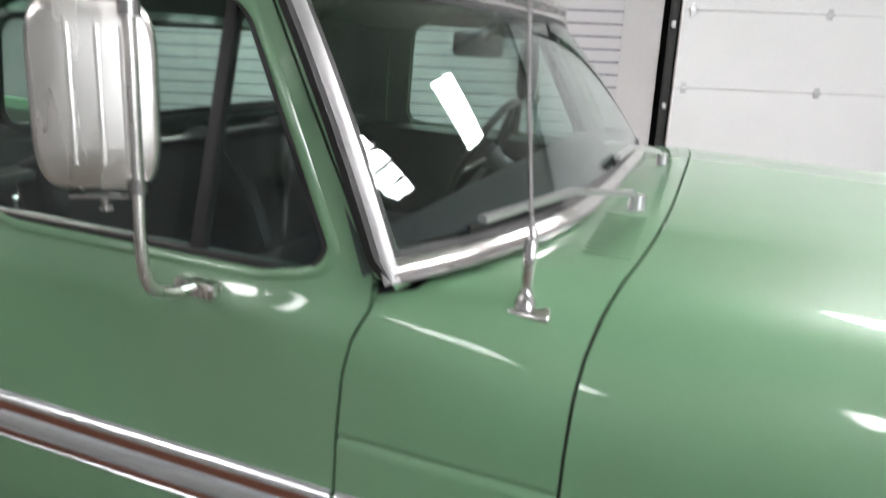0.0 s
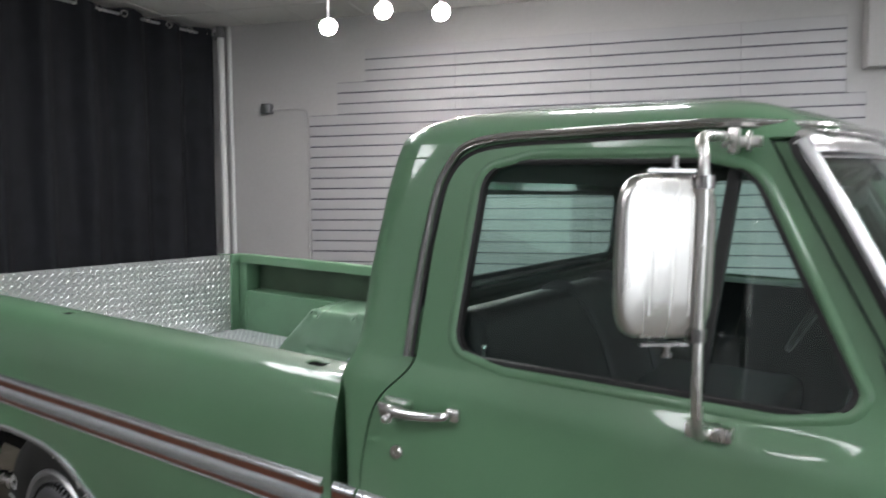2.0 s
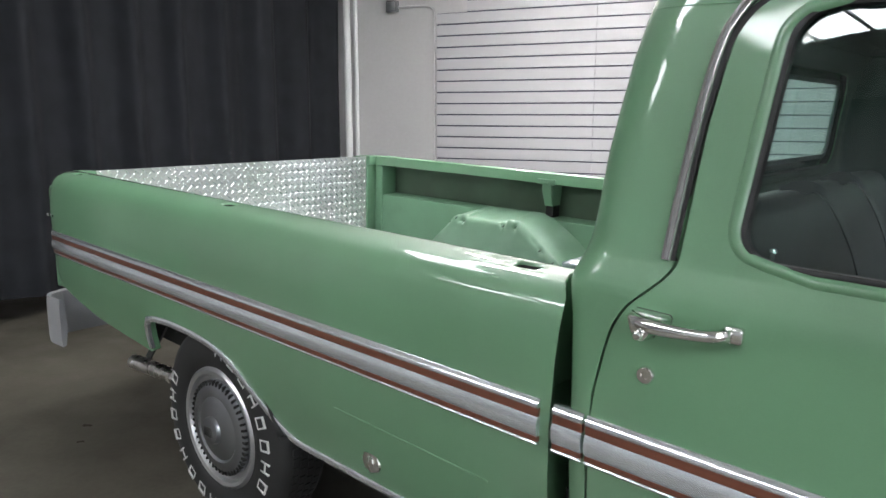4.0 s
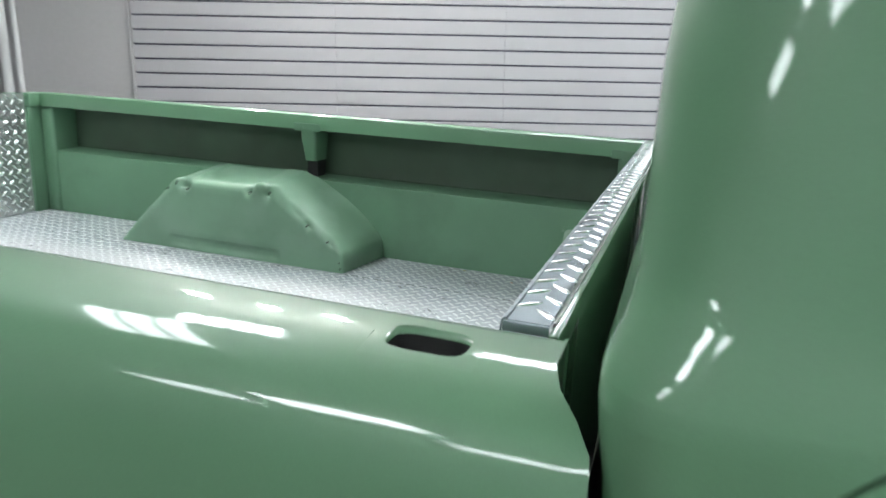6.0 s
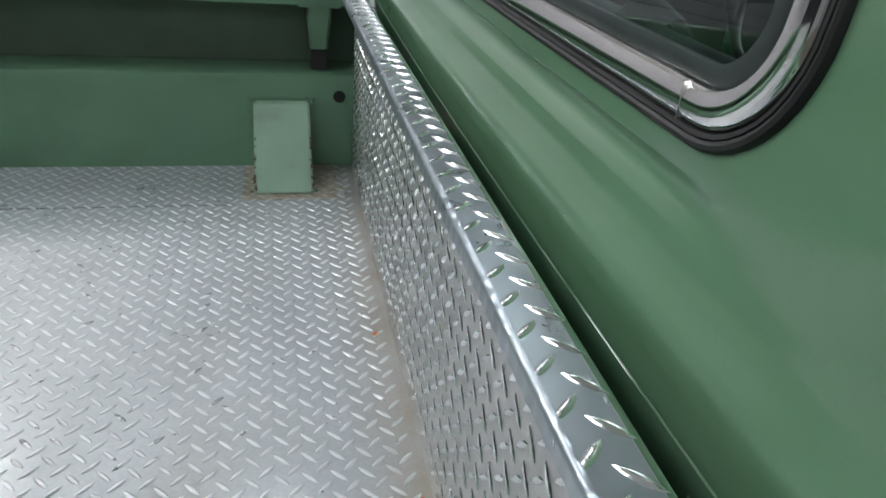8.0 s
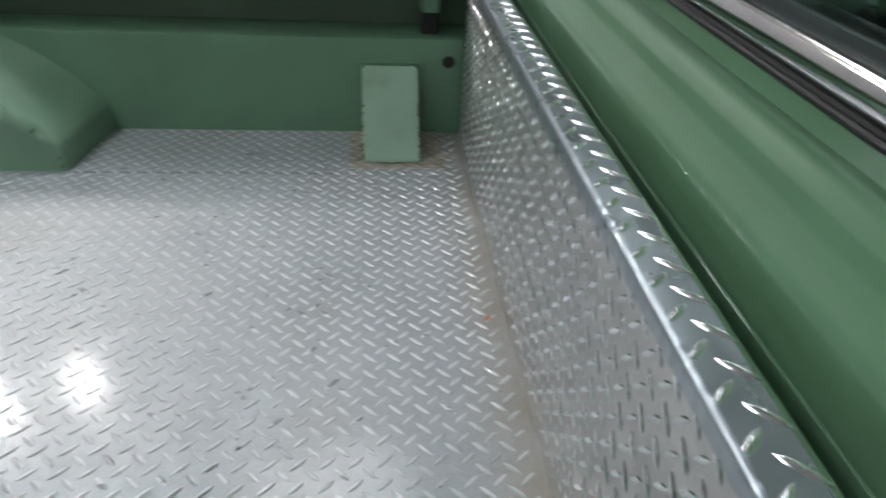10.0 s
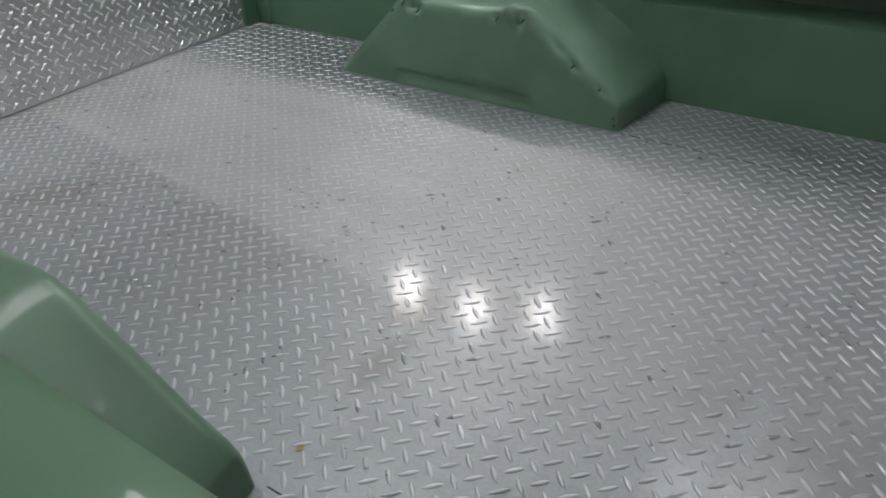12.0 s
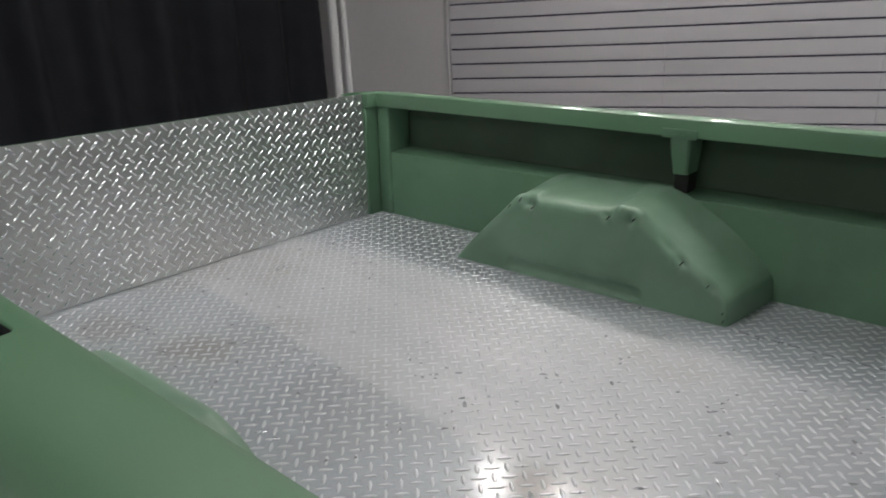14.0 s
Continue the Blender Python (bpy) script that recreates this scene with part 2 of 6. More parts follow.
CONCRETE = surface("stained_concrete", (0.082, 0.075, 0.059), 0.42, tone=0.25, tone_scale=1.3, grain=0.12, grain_scale=40, rough_var=0.15, stain=(0.062, 0.054, 0.041), stain_amount=0.8, stain_scale=1.1, bump=0.1)
CLOTH = surface("black_curtain_cloth", (0.0110, 0.0121, 0.0155), 0.85, spec=0.3, tone=0.2, tone_scale=6, bump=0.15, bump_scale=300)
DOOR_WHITE = surface("white_door_skin", (0.61, 0.61, 0.62), 0.5, tone=0.03, tone_scale=1.2, grain=0.03, grain_scale=70, bump=0.06, bump_scale=90)
BLACK = surface("black_track_shadow", (0.012, 0.012, 0.012), 0.7, tone=0.2)
ZINC = surface("galvanised_steel", (0.45, 0.46, 0.47), 0.35, 1.0, tone=0.15, tone_scale=20)
WHITE_PIPE = surface("white_pipe_paint", (0.75, 0.75, 0.75), 0.4, tone=0.03)
GREY_BOX = surface("grey_conduit_box", (0.16, 0.16, 0.165), 0.5, tone=0.1, tone_scale=12)
LEAF = surface("dry_leaf", (0.42, 0.13, 0.035), 0.7, tone=0.3, tone_scale=60)
LEAF_GREEN = surface("yellow_leaf_scrap", (0.30, 0.27, 0.06), 0.7, tone=0.3, tone_scale=60)
DAY_GLOWING = glowing("daylight_outside", (0.95, 0.98, 1.0), DAYLIGHT)
PANEL_GLOWING = {k: glowing("light_panel", (1.0, 0.985, 0.99), PANEL_GLOW * k) for k in (0.5, 0.6, 0.8, 1.0, 1.3, 2.7)}
BULB_GLOWING = glowing("spot_bulb", (1.0, 0.93, 0.88), BULB_GLOW)


# ---- mesh helpers ----
def part(name, bm, material, parent=None, label="", smooth=38, kind="", category="", group=""):
    me = bpy.data.meshes.new(name)
    bm.edges.index_update()
    border = [e.index for e in bm.edges if len(e.link_faces) == 1]
    bm.to_mesh(me)
    bm.free()
    me.materials.append(material)
    if smooth:
        me.polygons.foreach_set("use_smooth", [True] * len(me.polygons))
        me.set_sharp_from_angle(angle=radians(smooth))
        for k in border:
            me.edges[k].use_edge_sharp = True
    ob = new(name, me)
    ob.parent = parent
    return tagged(ob, label, category, group, kind)


def thing(name, m, label, category, group=""):
    ob = new(name)
    ob.matrix_world = m
    ob.empty_display_size = 0.05
    return tagged(ob, label, category, group)


def thick(ob, t, offset=-1.0, inner=None):
    s = ob.modifiers.new("thickness", "SOLIDIFY")
    if inner:
        ob.data.materials.append(inner)
        s.material_offset = 1
    s.thickness, s.offset, s.use_even_offset = t, offset, False
    return ob


def sheet(bm, rows, flip=False, skip=None):
    vs = [[bm.verts.new(p) for p in r] for r in rows]
    for i in range(len(vs) - 1):
        for j in range(len(vs[i]) - 1):
            if skip and skip(i, j):
                continue
            q = [vs[i][j], vs[i][j + 1], vs[i + 1][j + 1], vs[i + 1][j]]
            q = [v for k, v in enumerate(q) if v not in q[:k]]
            if len(q) > 2:
                bm.faces.new(q[::-1] if flip else q)
    return vs


def box(bm, x0, x1, y0, y1, z0, z1, bevel=0.0, m=None, segs=2):
    made = bmesh.ops.create_cube(bm, size=1.0)["verts"]
    for v in made:
        v.co = Vector((x0 + (v.co.x + 0.5) * (x1 - x0), y0 + (v.co.y + 0.5) * (y1 - y0), z0 + (v.co.z + 0.5) * (z1 - z0)))
    if bevel:
        edges = list({e for v in made for e in v.link_edges})
        out = bmesh.ops.bevel(bm, geom=edges, offset=bevel, segments=segs, affect="EDGES", profile=0.5)
        made = list({v for f in out["faces"] for v in f.verts} | {v for v in made if v.is_valid})
    if m is not None:
        bmesh.ops.transform(bm, matrix=m, verts=made)
    return made


def boxed(*a, **k):
    bm = bmesh.new()
    box(bm, *a, **k)
    return bm


def sweep(bm, path, section, closed=False, side=None, cap=True):
    """Carries a closed section of (out, up) offsets along a path; side(i) gives the outward direction there."""
    pts = [Vector(p) for p in path]
    n = len(pts)
    rings = []
    for i, p in enumerate(pts):
        a = pts[(i - 1) % n] if closed or i else p
        b = pts[(i + 1) % n] if closed or i < n - 1 else p
        t = (b - a).normalized()
        o = Vector(side(i)) if side else (Vector((0, 0, 1)) if abs(t.z) < 0.9 else Vector((1, 0, 0)))
        o = (o - t * o.dot(t)).normalized()
        w = t.cross(o)
        rings.append([bm.verts.new(p + o * s[0] + w * s[1]) for s in section])
    k = len(section)
    for i in range(n if closed else n - 1):
        r, s = rings[i], rings[(i + 1) % n]
        for j in range(k):
            bm.faces.new((r[j], s[j], s[(j + 1) % k], r[(j + 1) % k]))
    if cap and not closed:
        bm.faces.new(rings[0][::-1]), bm.faces.new(rings[-1])
    bmesh.ops.recalc_face_normals(bm, faces=bm.faces)
    return rings


def round_section(r, n=10, squash=1.0):
    return [(r * math.cos(2 * math.pi * k / n), r * squash * math.sin(2 * math.pi * k / n)) for k in range(n)]


def tube(path, r, n=10, closed=False):
    bm = bmesh.new()
    sweep(bm, path, round_section(r, n), closed)
    return bm


def curve_pts(ctrl, n=24, closed=False):
    """A smooth line through the control points."""
    c = [Vector(p) for p in ctrl]
    m = len(c)
    out = []
    segs = m if closed else m - 1
    per = max(2, n // segs)
    for i in range(segs):
        p0, p1, p2, p3 = (c[(i + k) % m] if closed else c[min(max(i + k, 0), m - 1)] for k in (-1, 0, 1, 2))
        for k in range(per):
            t = k / per
            out.append(0.5 * ((2 * p1) + (p2 - p0) * t + (2 * p0 - 5 * p1 + 4 * p2 - p3) * t * t + (3 * p1 - p0 - 3 * p2 + p3) * t ** 3))
    if not closed:
        out.append(c[-1])
    return out


def lerp_table(table, v):
    """Piecewise-linear look-up in a table of (key, value) in rising order of key."""
    if v <= table[0][0]:
        return table[0][1]
    for (a, x), (b, y) in zip(table, table[1:]):
        if v <= b:
            return x + (y - x) * (v - a) / (b - a)
    return table[-1][1]


def lathe(bm, profile, n=32, axis="y", centre=(0, 0, 0)):
    """Turns a profile of (radius, offset along the axis)."""
    rows = []
    for r, o in profile:
        ring = []
        for k in range(n + 1):
            a = 2 * math.pi * (k % n) / n
            c, s = r * math.cos(a), r * math.sin(a)
            p = {"y": (c, o, s), "z": (c, s, o), "x": (o, c, s)}[axis]
            ring.append(Vector(p) + Vector(centre))
        rows.append(ring)
    sheet(bm, rows)
    bmesh.ops.remove_doubles(bm, verts=bm.verts, dist=1e-6)
    bmesh.ops.recalc_face_normals(bm, faces=bm.faces)
    return bm


def tread_sheet(name, material, lug_material, parent, origin, u, v, nrm, lu, lv, thickness, height, phase=(0, 0), keep=None, label=""):
    """A tread plate: a flat sheet with raised lens-shaped lugs, two to a 40 mm square, set crosswise to each other."""
    o, u, v, nrm = (Vector(k) for k in (origin, u, v, nrm))
    verts, faces = [], []

    def block(c):
        base = len(verts)
        verts.extend(c)
        for f in ((0, 1, 2, 3), (7, 6, 5, 4), (0, 4, 5, 1), (1, 5, 6, 2), (2, 6, 7, 3), (3, 7, 4, 0)):
            faces.append([base + k for k in f])
    quad = [o, o + u * lu, o + u * lu + v * lv, o + v * lv]
    flip = u.cross(v).dot(nrm) < 0
    if flip:
        quad = quad[::-1]
    block([p for p in quad] + [p - nrm * thickness for p in quad])
    pitch = 0.04
    shape = ((-0.0165, 0), (-0.0095, -0.0031), (0, -0.0042), (0.0095, -0.0031), (0.0165, 0), (0.0095, 0.0031), (0, 0.0042), (-0.0095, 0.0031))
    rounds = ((1.0, 1.0, 0.0), (0.82, 0.74, 0.62), (0.58, 0.40, 0.93))
    for i in range(int(lu / pitch) + 2):
        for j in range(int(lv / pitch) + 2):
            for k in (0, 1):
                a, b = (i + 0.5 * k) * pitch + phase[0], (j + 0.5 * k) * pitch + phase[1]
                if not (0.012 < a < lu - 0.012 or lu < 0.06 and 0 < a < lu - 0.007) or not 0.012 < b < lv - 0.012:
                    continue
                h = height(a, b) if callable(height) else height
                if h <= 0 or (keep and not keep(a, b)):
                    continue
                ang = radians(45 if k == 0 else -45)
                ca, sa = math.cos(ang), math.sin(ang)
                base = len(verts)
                for along, across, rise in rounds:
                    for x, y in shape:
                        x, y = x * along, y * across
                        verts.append(o + u * (a + x * ca - y * sa) + v * (b + x * sa + y * ca) + nrm * h * rise)
                for q in range(8):
                    r = (q + 1) % 8
                    for low in (0, 8):
                        f = (low + q, low + r, low + 8 + r, low + 8 + q)
                        faces.append([base + z for z in (f[::-1] if flip else f)])
                top = range(16, 24)
                faces.append([base + z for z in (reversed(top) if flip else top)])
    me = bpy.data.meshes.new(name)
    me.from_pydata([tuple(p) for p in verts], [], faces)
    me.materials.append(material)
    me.materials.append(lug_material)
    me.polygons.foreach_set("material_index", [0 if q < 6 else 1 for q in range(len(faces))])
    me.polygons.foreach_set("use_smooth", [True] * len(me.polygons))
    me.set_sharp_from_angle(angle=radians(70))
    ob = new(name, me)
    ob.parent = parent
    return tagged(ob, label)


# ---- the room ----
WX0, WX1, WY0, WY1 = -7.0, 8.0, -6.0, 3.97
tagged(part("floor", boxed(WX0 - 0.2, WX1 + 0.2, WY0 - 0.2, WY1 + 0.2, -0.2, 0.0), CONCRETE, smooth=0), "stained brown-grey polished concrete garage floor", "floor", kind="structure")


def ceiling():
    bm = bmesh.new()
    box(bm, WX0 - 0.2, WX1 + 0.2, WY0 - 0.2, WY1 + 0.2, CEIL, CEIL + 0.15)
    return tagged(part("ceiling", bm, CEILING, smooth=0), "pale suspended tile ceiling with a metal grid", "ceiling", kind="structure")


ceiling()
bm = bmesh.new()
for k in range(25):
    x = WX0 + 0.05 + 0.61 * k
    box(bm, x - 0.012, x + 0.012, WY0, WY1 - 0.001, CEIL - 0.006, CEIL - 0.0005)
for k in range(9):
    y = WY1 - 0.55 - 1.22 * k
    box(bm, WX0, WX1, y - 0.012, y + 0.012, CEIL - 0.0075, CEIL - 0.0005)
tagged(part("ceiling_trim", bm, TBAR, smooth=0), "thin metal bars of the ceiling grid", "ceiling grid", kind="structure")

DOOR_X0, DOOR_X1, DOOR_TOP = 2.62, 6.9, 3.07
bm = bmesh.new()
box(bm, WX0 - 0.2, 2.50, WY1, WY1 + 0.2, 0, CEIL)
box(bm, DOOR_X1, WX1 + 0.2, WY1, WY1 + 0.2, 0, CEIL)
box(bm, 2.50, DOOR_X1, WY1, WY1 + 0.2, DOOR_TOP + 0.07, CEIL)
tagged(part("wall_north", bm, WALL, smooth=0), "pale grey painted wall behind the slat boards", "wall", kind="structure")
SW0, SW1, SWB, SWT = 2.6, 7.6, 0.55, 2.75
# unseen wall, grey chosen to keep reflections in paint and glass dark
bm = bmesh.new()
box(bm, WX0 - 0.2, SW0, WY0 - 0.2, WY0, 0, CEIL)
box(bm, SW1, WX1 + 0.2, WY0 - 0.2, WY0, 0, CEIL)
box(bm, SW0, SW1, WY0 - 0.2, WY0, 0, SWB)
box(bm, SW0, SW1, WY0 - 0.2, WY0, SWT, CEIL)
tagged(part("wall_south", bm, SLATE_WALL, smooth=0), "unseen slate grey wall, dark to quiet reflections, with a shop window", "wall", kind="structure")
# unseen window, added for the bright reflection in the mirror shell
win = tagged(new("window_1"), "unseen wide shop window with daylight, placed from reflections", "window", kind="structure")
for k in range(5):
    x = SW0 + 0.03 + (SW1 - SW0 - 0.06) * k / 4
    part("mullion", boxed(x - 0.03, x + 0.03, WY0 - 0.14, WY0 - 0.06, SWB + 0.05, SWT - 0.05), ZINC, win, smooth=0)
for z in (SWB + 0.025, SWT - 0.025):
    part("frame_bar", boxed(SW0, SW1, WY0 - 0.14, WY0 - 0.06, z - 0.025, z + 0.025), ZINC, win, smooth=0)
tagged(part("backdrop", boxed(SW0 - 0.4, SW1 + 0.4, WY0 - 0.75, WY0 - 0.7, 0, CEIL), DAY_GLOWING, smooth=0), "pale daylight outside the shop window", "daylight", kind="structure")
tagged(part("wall_east", boxed(WX1, WX1 + 0.2, WY0, WY1, 0, CEIL), WALL, smooth=0), "pale grey painted wall", "wall", kind="structure")
tagged(part("wall_west", boxed(WX0 - 0.2, WX0, WY0, WY1, 0, CEIL), WALL, smooth=0), "pale grey painted wall", "wall", kind="structure")
# black sheet added so gaps round the door read as dark
tagged(part("backdrop", boxed(2.3, 7.1, WY1 + 0.35, WY1 + 0.4, 0, CEIL), BLACK, smooth=0), "black sheet standing in for the dark behind the garage door", "recess", kind="structure")
# boxed-in beam end beside the door
tagged(part("soffit_box", boxed(2.14, 2.56, 3.80, WY1 - 0.002, 2.52, CEIL - 0.008, bevel=0.004), WALL), "pale grey boxed-in beam end below the ceiling", "soffit", kind="structure")


def slat_wall():
    m = pose(0, WY1, 0)
    t = thing("slat_board_wall", m, "white slatted display boards stepped at their top corners", "slat wall", "")
    px = 0.1016
    top = 2.955

    def extent(z):
        left = -2.68 if z < 2.345 else (-2.38 if z < 2.65 else -2.09)
        right = 2.175 if z < 2.352 else 2.025
        return left, right
    bm = bmesh.new()
    box(bm, -2.68, 2.175, -0.010, -0.001, 0.03, 2.345)
    box(bm, -2.38, 2.025, -0.010, -0.001, 2.345, 2.65)
    box(bm, -2.09, 2.025, -0.010, -0.001, 2.65, top)
    part("backing", bm, GROOVE, t, "dark blue-grey groove backing", smooth=0)
    seams = (-2.68, -1.20, 0.02, 1.24, 2.2)
    z = top
    k = 0
    meshes = {}
    while z - px > 0.05:
        lo, hi = z - px + 0.0055, z - 0.0055
        if k == 0:
            hi = z
        left, right = extent((lo + hi) / 2)
        for a, b in zip(seams, seams[1:]):
            a2, b2 = max(left, a), min(right, b)
            if b2 - a2 < 0.05:
                continue
            if a > left:
                a2 += 0.0003
            if b < right:
                b2 -= 0.0003
            key = (round(a2, 4), round(b2, 4), round(hi - lo, 4))
            if key not in meshes:
                s = boxed(a2, b2, -0.024, -0.0101, -(hi - lo), 0, bevel=0.002, segs=1)
                ob = part("slat", s, SLAT, t)
                meshes[key] = ob.data
            else:
                ob = new("slat", meshes[key])
                ob.parent = t
            ob.location = (0, 0, hi)
        z -= px
        k += 1
    return t


slat_wall()

# white pipe in the corner, junction box and conduit
pipe = thing("corner_pipe", pose(-3.62, WY1 - 0.05, 0), "white painted vertical pipe in the corner", "pipe")
part("pipe", tube([(0, 0, 0), (0, 0, CEIL - 0.09)], 0.035, 16), WHITE_PIPE, pipe)
part("coupling", tube([(0, 0, CEIL - 0.12), (0, 0, CEIL - 0.008)], 0.042, 16), GREY_BOX, pipe, "dark grey end fitting")
part("pipe", tube([(0.085, 0.02, 0), (0.085, 0.02, CEIL - 0.01)], 0.02, 12), WHITE_PIPE, pipe)
jb = thing("junction_box", pose(-3.13, WY1, 2.43), "small grey junction box on the wall", "junction box")
part("body", boxed(-0.055, 0.055, -0.06, 0, -0.05, 0.05, bevel=0.006), GREY_BOX, jb)
part("lid", boxed(-0.045, 0.045, -0.066, -0.0605, -0.04, 0.04, bevel=0.002), ZINC, jb, "metal cover")
con = thing("conduit", pose(0, WY1 - 0.014, 0), "thin white conduit from the box to the slat boards", "conduit")
part("tube", tube(curve_pts([(-3.075, 0, 2.42), (-2.95, 0, 2.42), (-2.80, 0, 2.42), (-2.73, 0, 2.395), (-2.71, 0, 2.33), (-2.705, 0, 2.0), (-2.705, 0, 0.4)], 40), 0.012, 8), WALL, con)


def curtain():
    t = thing("curtain", pose(-3.70, 3.86, 0), "long black pleated curtain on metal rings", "curtain")
    bm = bmesh.new()
    rows = []
    n = 420
    length = 4.6
    for z in (3.21, 3.1, 2.6, 1.8, 1.0, 0.45, 0.17):
        r = []
        for k in range(n + 1):
            s = length * k / n
            ph = s / 0.40 * 2 * math.pi
            amp = 0.052 + 0.016 * noise.noise((s * 1.7, z * 0.3, 2.0))
            w = amp * math.sin(ph + 0.8 * noise.noise((s * 0.9, z * 0.5, 0))) + 0.012 * math.sin(2.1 * ph + 1.0)
            zz = z + (0.012 * math.sin(ph * 0.5 + 1) if z > 3.15 else 0)
            r.append((-s * 0.258 + w * 0.966, -s * 0.966 - w * 0.258, zz))
        rows.append(r)
    sheet(bm, rows)
    cl = part("cloth", bm, CLOTH, t, smooth=80)
    thick(cl, 0.003, 0)
    for k in range(19):
        s = 0.06 + 0.2350 * k
        g = bmesh.new()
        c = Vector((-s * 0.258 + 0.045, -s * 0.966, 3.165))
        ring = [(c.x + 0.01 * math.cos(a), c.y + 0.026 * math.cos(a), c.z + 0.026 * math.sin(a)) for a in [2 * math.pi * q / 16 for q in range(16)]]
        sweep(g, ring, round_section(0.007, 6), closed=True)
        part("ring", g, CHROME, t, "shiny metal ring" if k == 0 else "")
    rod = thing("curtain_rod", pose(-3.70, 3.86, 3.165), "thin dark metal curtain rod", "curtain rod")
    part("rod", tube([(0.02, 0.08, 0), (-4.7 * 0.258, -4.7 * 0.966, 0)], 0.013, 10), ZINC, rod)
    part("bracket", boxed(0.0, 0.04, 0.06, 0.108, -0.03, 0.05, bevel=0.004), GREY_BOX, rod)


curtain()


def garage_door():
    t = thing("garage_door", pose(0, 3.80, 0), "white panelled sectional garage door, closed, with metal hinges", "garage door")
    h = 0.61
    z = 0.02
    n = 0
    edges = [0.02, 0.645, 1.255, 1.865, 2.455, DOOR_TOP]
    for a, b in zip(edges, edges[1:]):
        part("section", boxed(DOOR_X0, DOOR_X1, 0, 0.045, a + 0.0015, b - 0.0015, bevel=0.003, segs=1), DOOR_WHITE, t)
    part("end_stile", boxed(DOOR_X0 - 0.012, DOOR_X0 + 0.0, -0.004, 0.05, 0.02, DOOR_TOP, bevel=0.002), WHITE_PIPE, t)
    # flat black strip put in for the dark gap under the header
    part("header_shade", boxed(DOOR_X0 - 0.01, DOOR_X1, 0.0, 0.05, DOOR_TOP + 0.001, DOOR_TOP + 0.055), BLACK, t, "black strip standing in for the dark gap above the door", smooth=0)
    first = None
    for x in (DOOR_X0 + 0.07, DOOR_X0 + 1.145, DOOR_X0 + 2.22, DOOR_X0 + 3.3):
        for zz in edges[1:-1] + [DOOR_TOP - 0.13]:
            bm = bmesh.new()
            box(bm, -0.022, 0.022, -0.010, -0.0005, -0.042, 0.042, bevel=0.003)
            box(bm, -0.032, 0.032, -0.022, -0.004, -0.012, 0.012, bevel=0.005)
            for sx in (-0.012, 0.012):
                for sz in (-0.032, 0.032):
                    box(bm, sx - 0.005, sx + 0.005, -0.014, -0.009, sz - 0.005, sz + 0.005)
            if first is None:
                first = part("hinge", bm, ZINC, t)
                hob = first
            else:
                bm.free()
                hob = new("hinge", first.data)
                hob.parent = t
            hob.location = (x, 0, zz)
    # track beside the door
    tr = thing("door_track", pose(2.56, 3.83, 0), "dark vertical steel track with roller brackets", "door track")
    part("rail", boxed(-0.03, 0.03, 0.0, 0.05, 0.0, 2.75, bevel=0.004), BLACK, tr)
    part("curve", tube(curve_pts([(0, 0.02, 2.75), (0.01, -0.05, 2.95), (0.04, -0.25, 3.10), (0.06, -0.9, 3.16), (0.06, -3.0, 3.16)], 30), 0.022, 8), ZINC, tr, "bare steel curved track")
    for zz in (0.5, 1.1, 1.75, 2.05, 2.40):
        part("bracket", boxed(-0.02, 0.012, -0.02, 0.02, zz - 0.025, zz + 0.025, bevel=0.004), ZINC, tr)


garage_door()


def spot(x, y, z):
    t = thing("ceiling_spotlight", pose(x, y, 0), "white ceiling spotlight with a glaring bulb", "spotlight", "ceiling spotlights")
    part("stem", tube([(0, 0, z + 0.05), (0, 0, CEIL - 0.02)], 0.011, 10), WHITE_PIPE, t)
    part("base", boxed(-0.04, 0.04, -0.04, 0.04, CEIL - 0.028, CEIL - 0.001, bevel=0.006), WHITE_PIPE, t)
    aim = look((0, 0, 0), (0.35, -0.6, -0.45)).to_3x3().to_4x4()
    m = Matrix.Translation((0, 0, z)) @ aim
    bm = bmesh.new()
    lathe(bm, [(0.0, 0.09), (0.028, 0.085), (0.04, 0.05), (0.058, 0.0), (0.068, -0.016), (0.064, -0.016), (0.05, 0.0)], 20, "z")
    bmesh.ops.transform(bm, matrix=m, verts=bm.verts)
    part("housing", bm, WHITE_PIPE, t)
    bm = bmesh.new()
    lathe(bm, [(0.0, -0.064), (0.035, -0.058), (0.058, -0.042), (0.064, -0.018), (0.0, -0.005)], 20, "z")
    bmesh.ops.transform(bm, matrix=m, verts=bm.verts)
    part("bulb", bm, BULB_GLOWING, t, "glowing lamp face")


for x, z in ((-1.928, 2.887), (-1.467, 2.978), (-1.007, 2.929)):
    spot(x, 2.78, z)

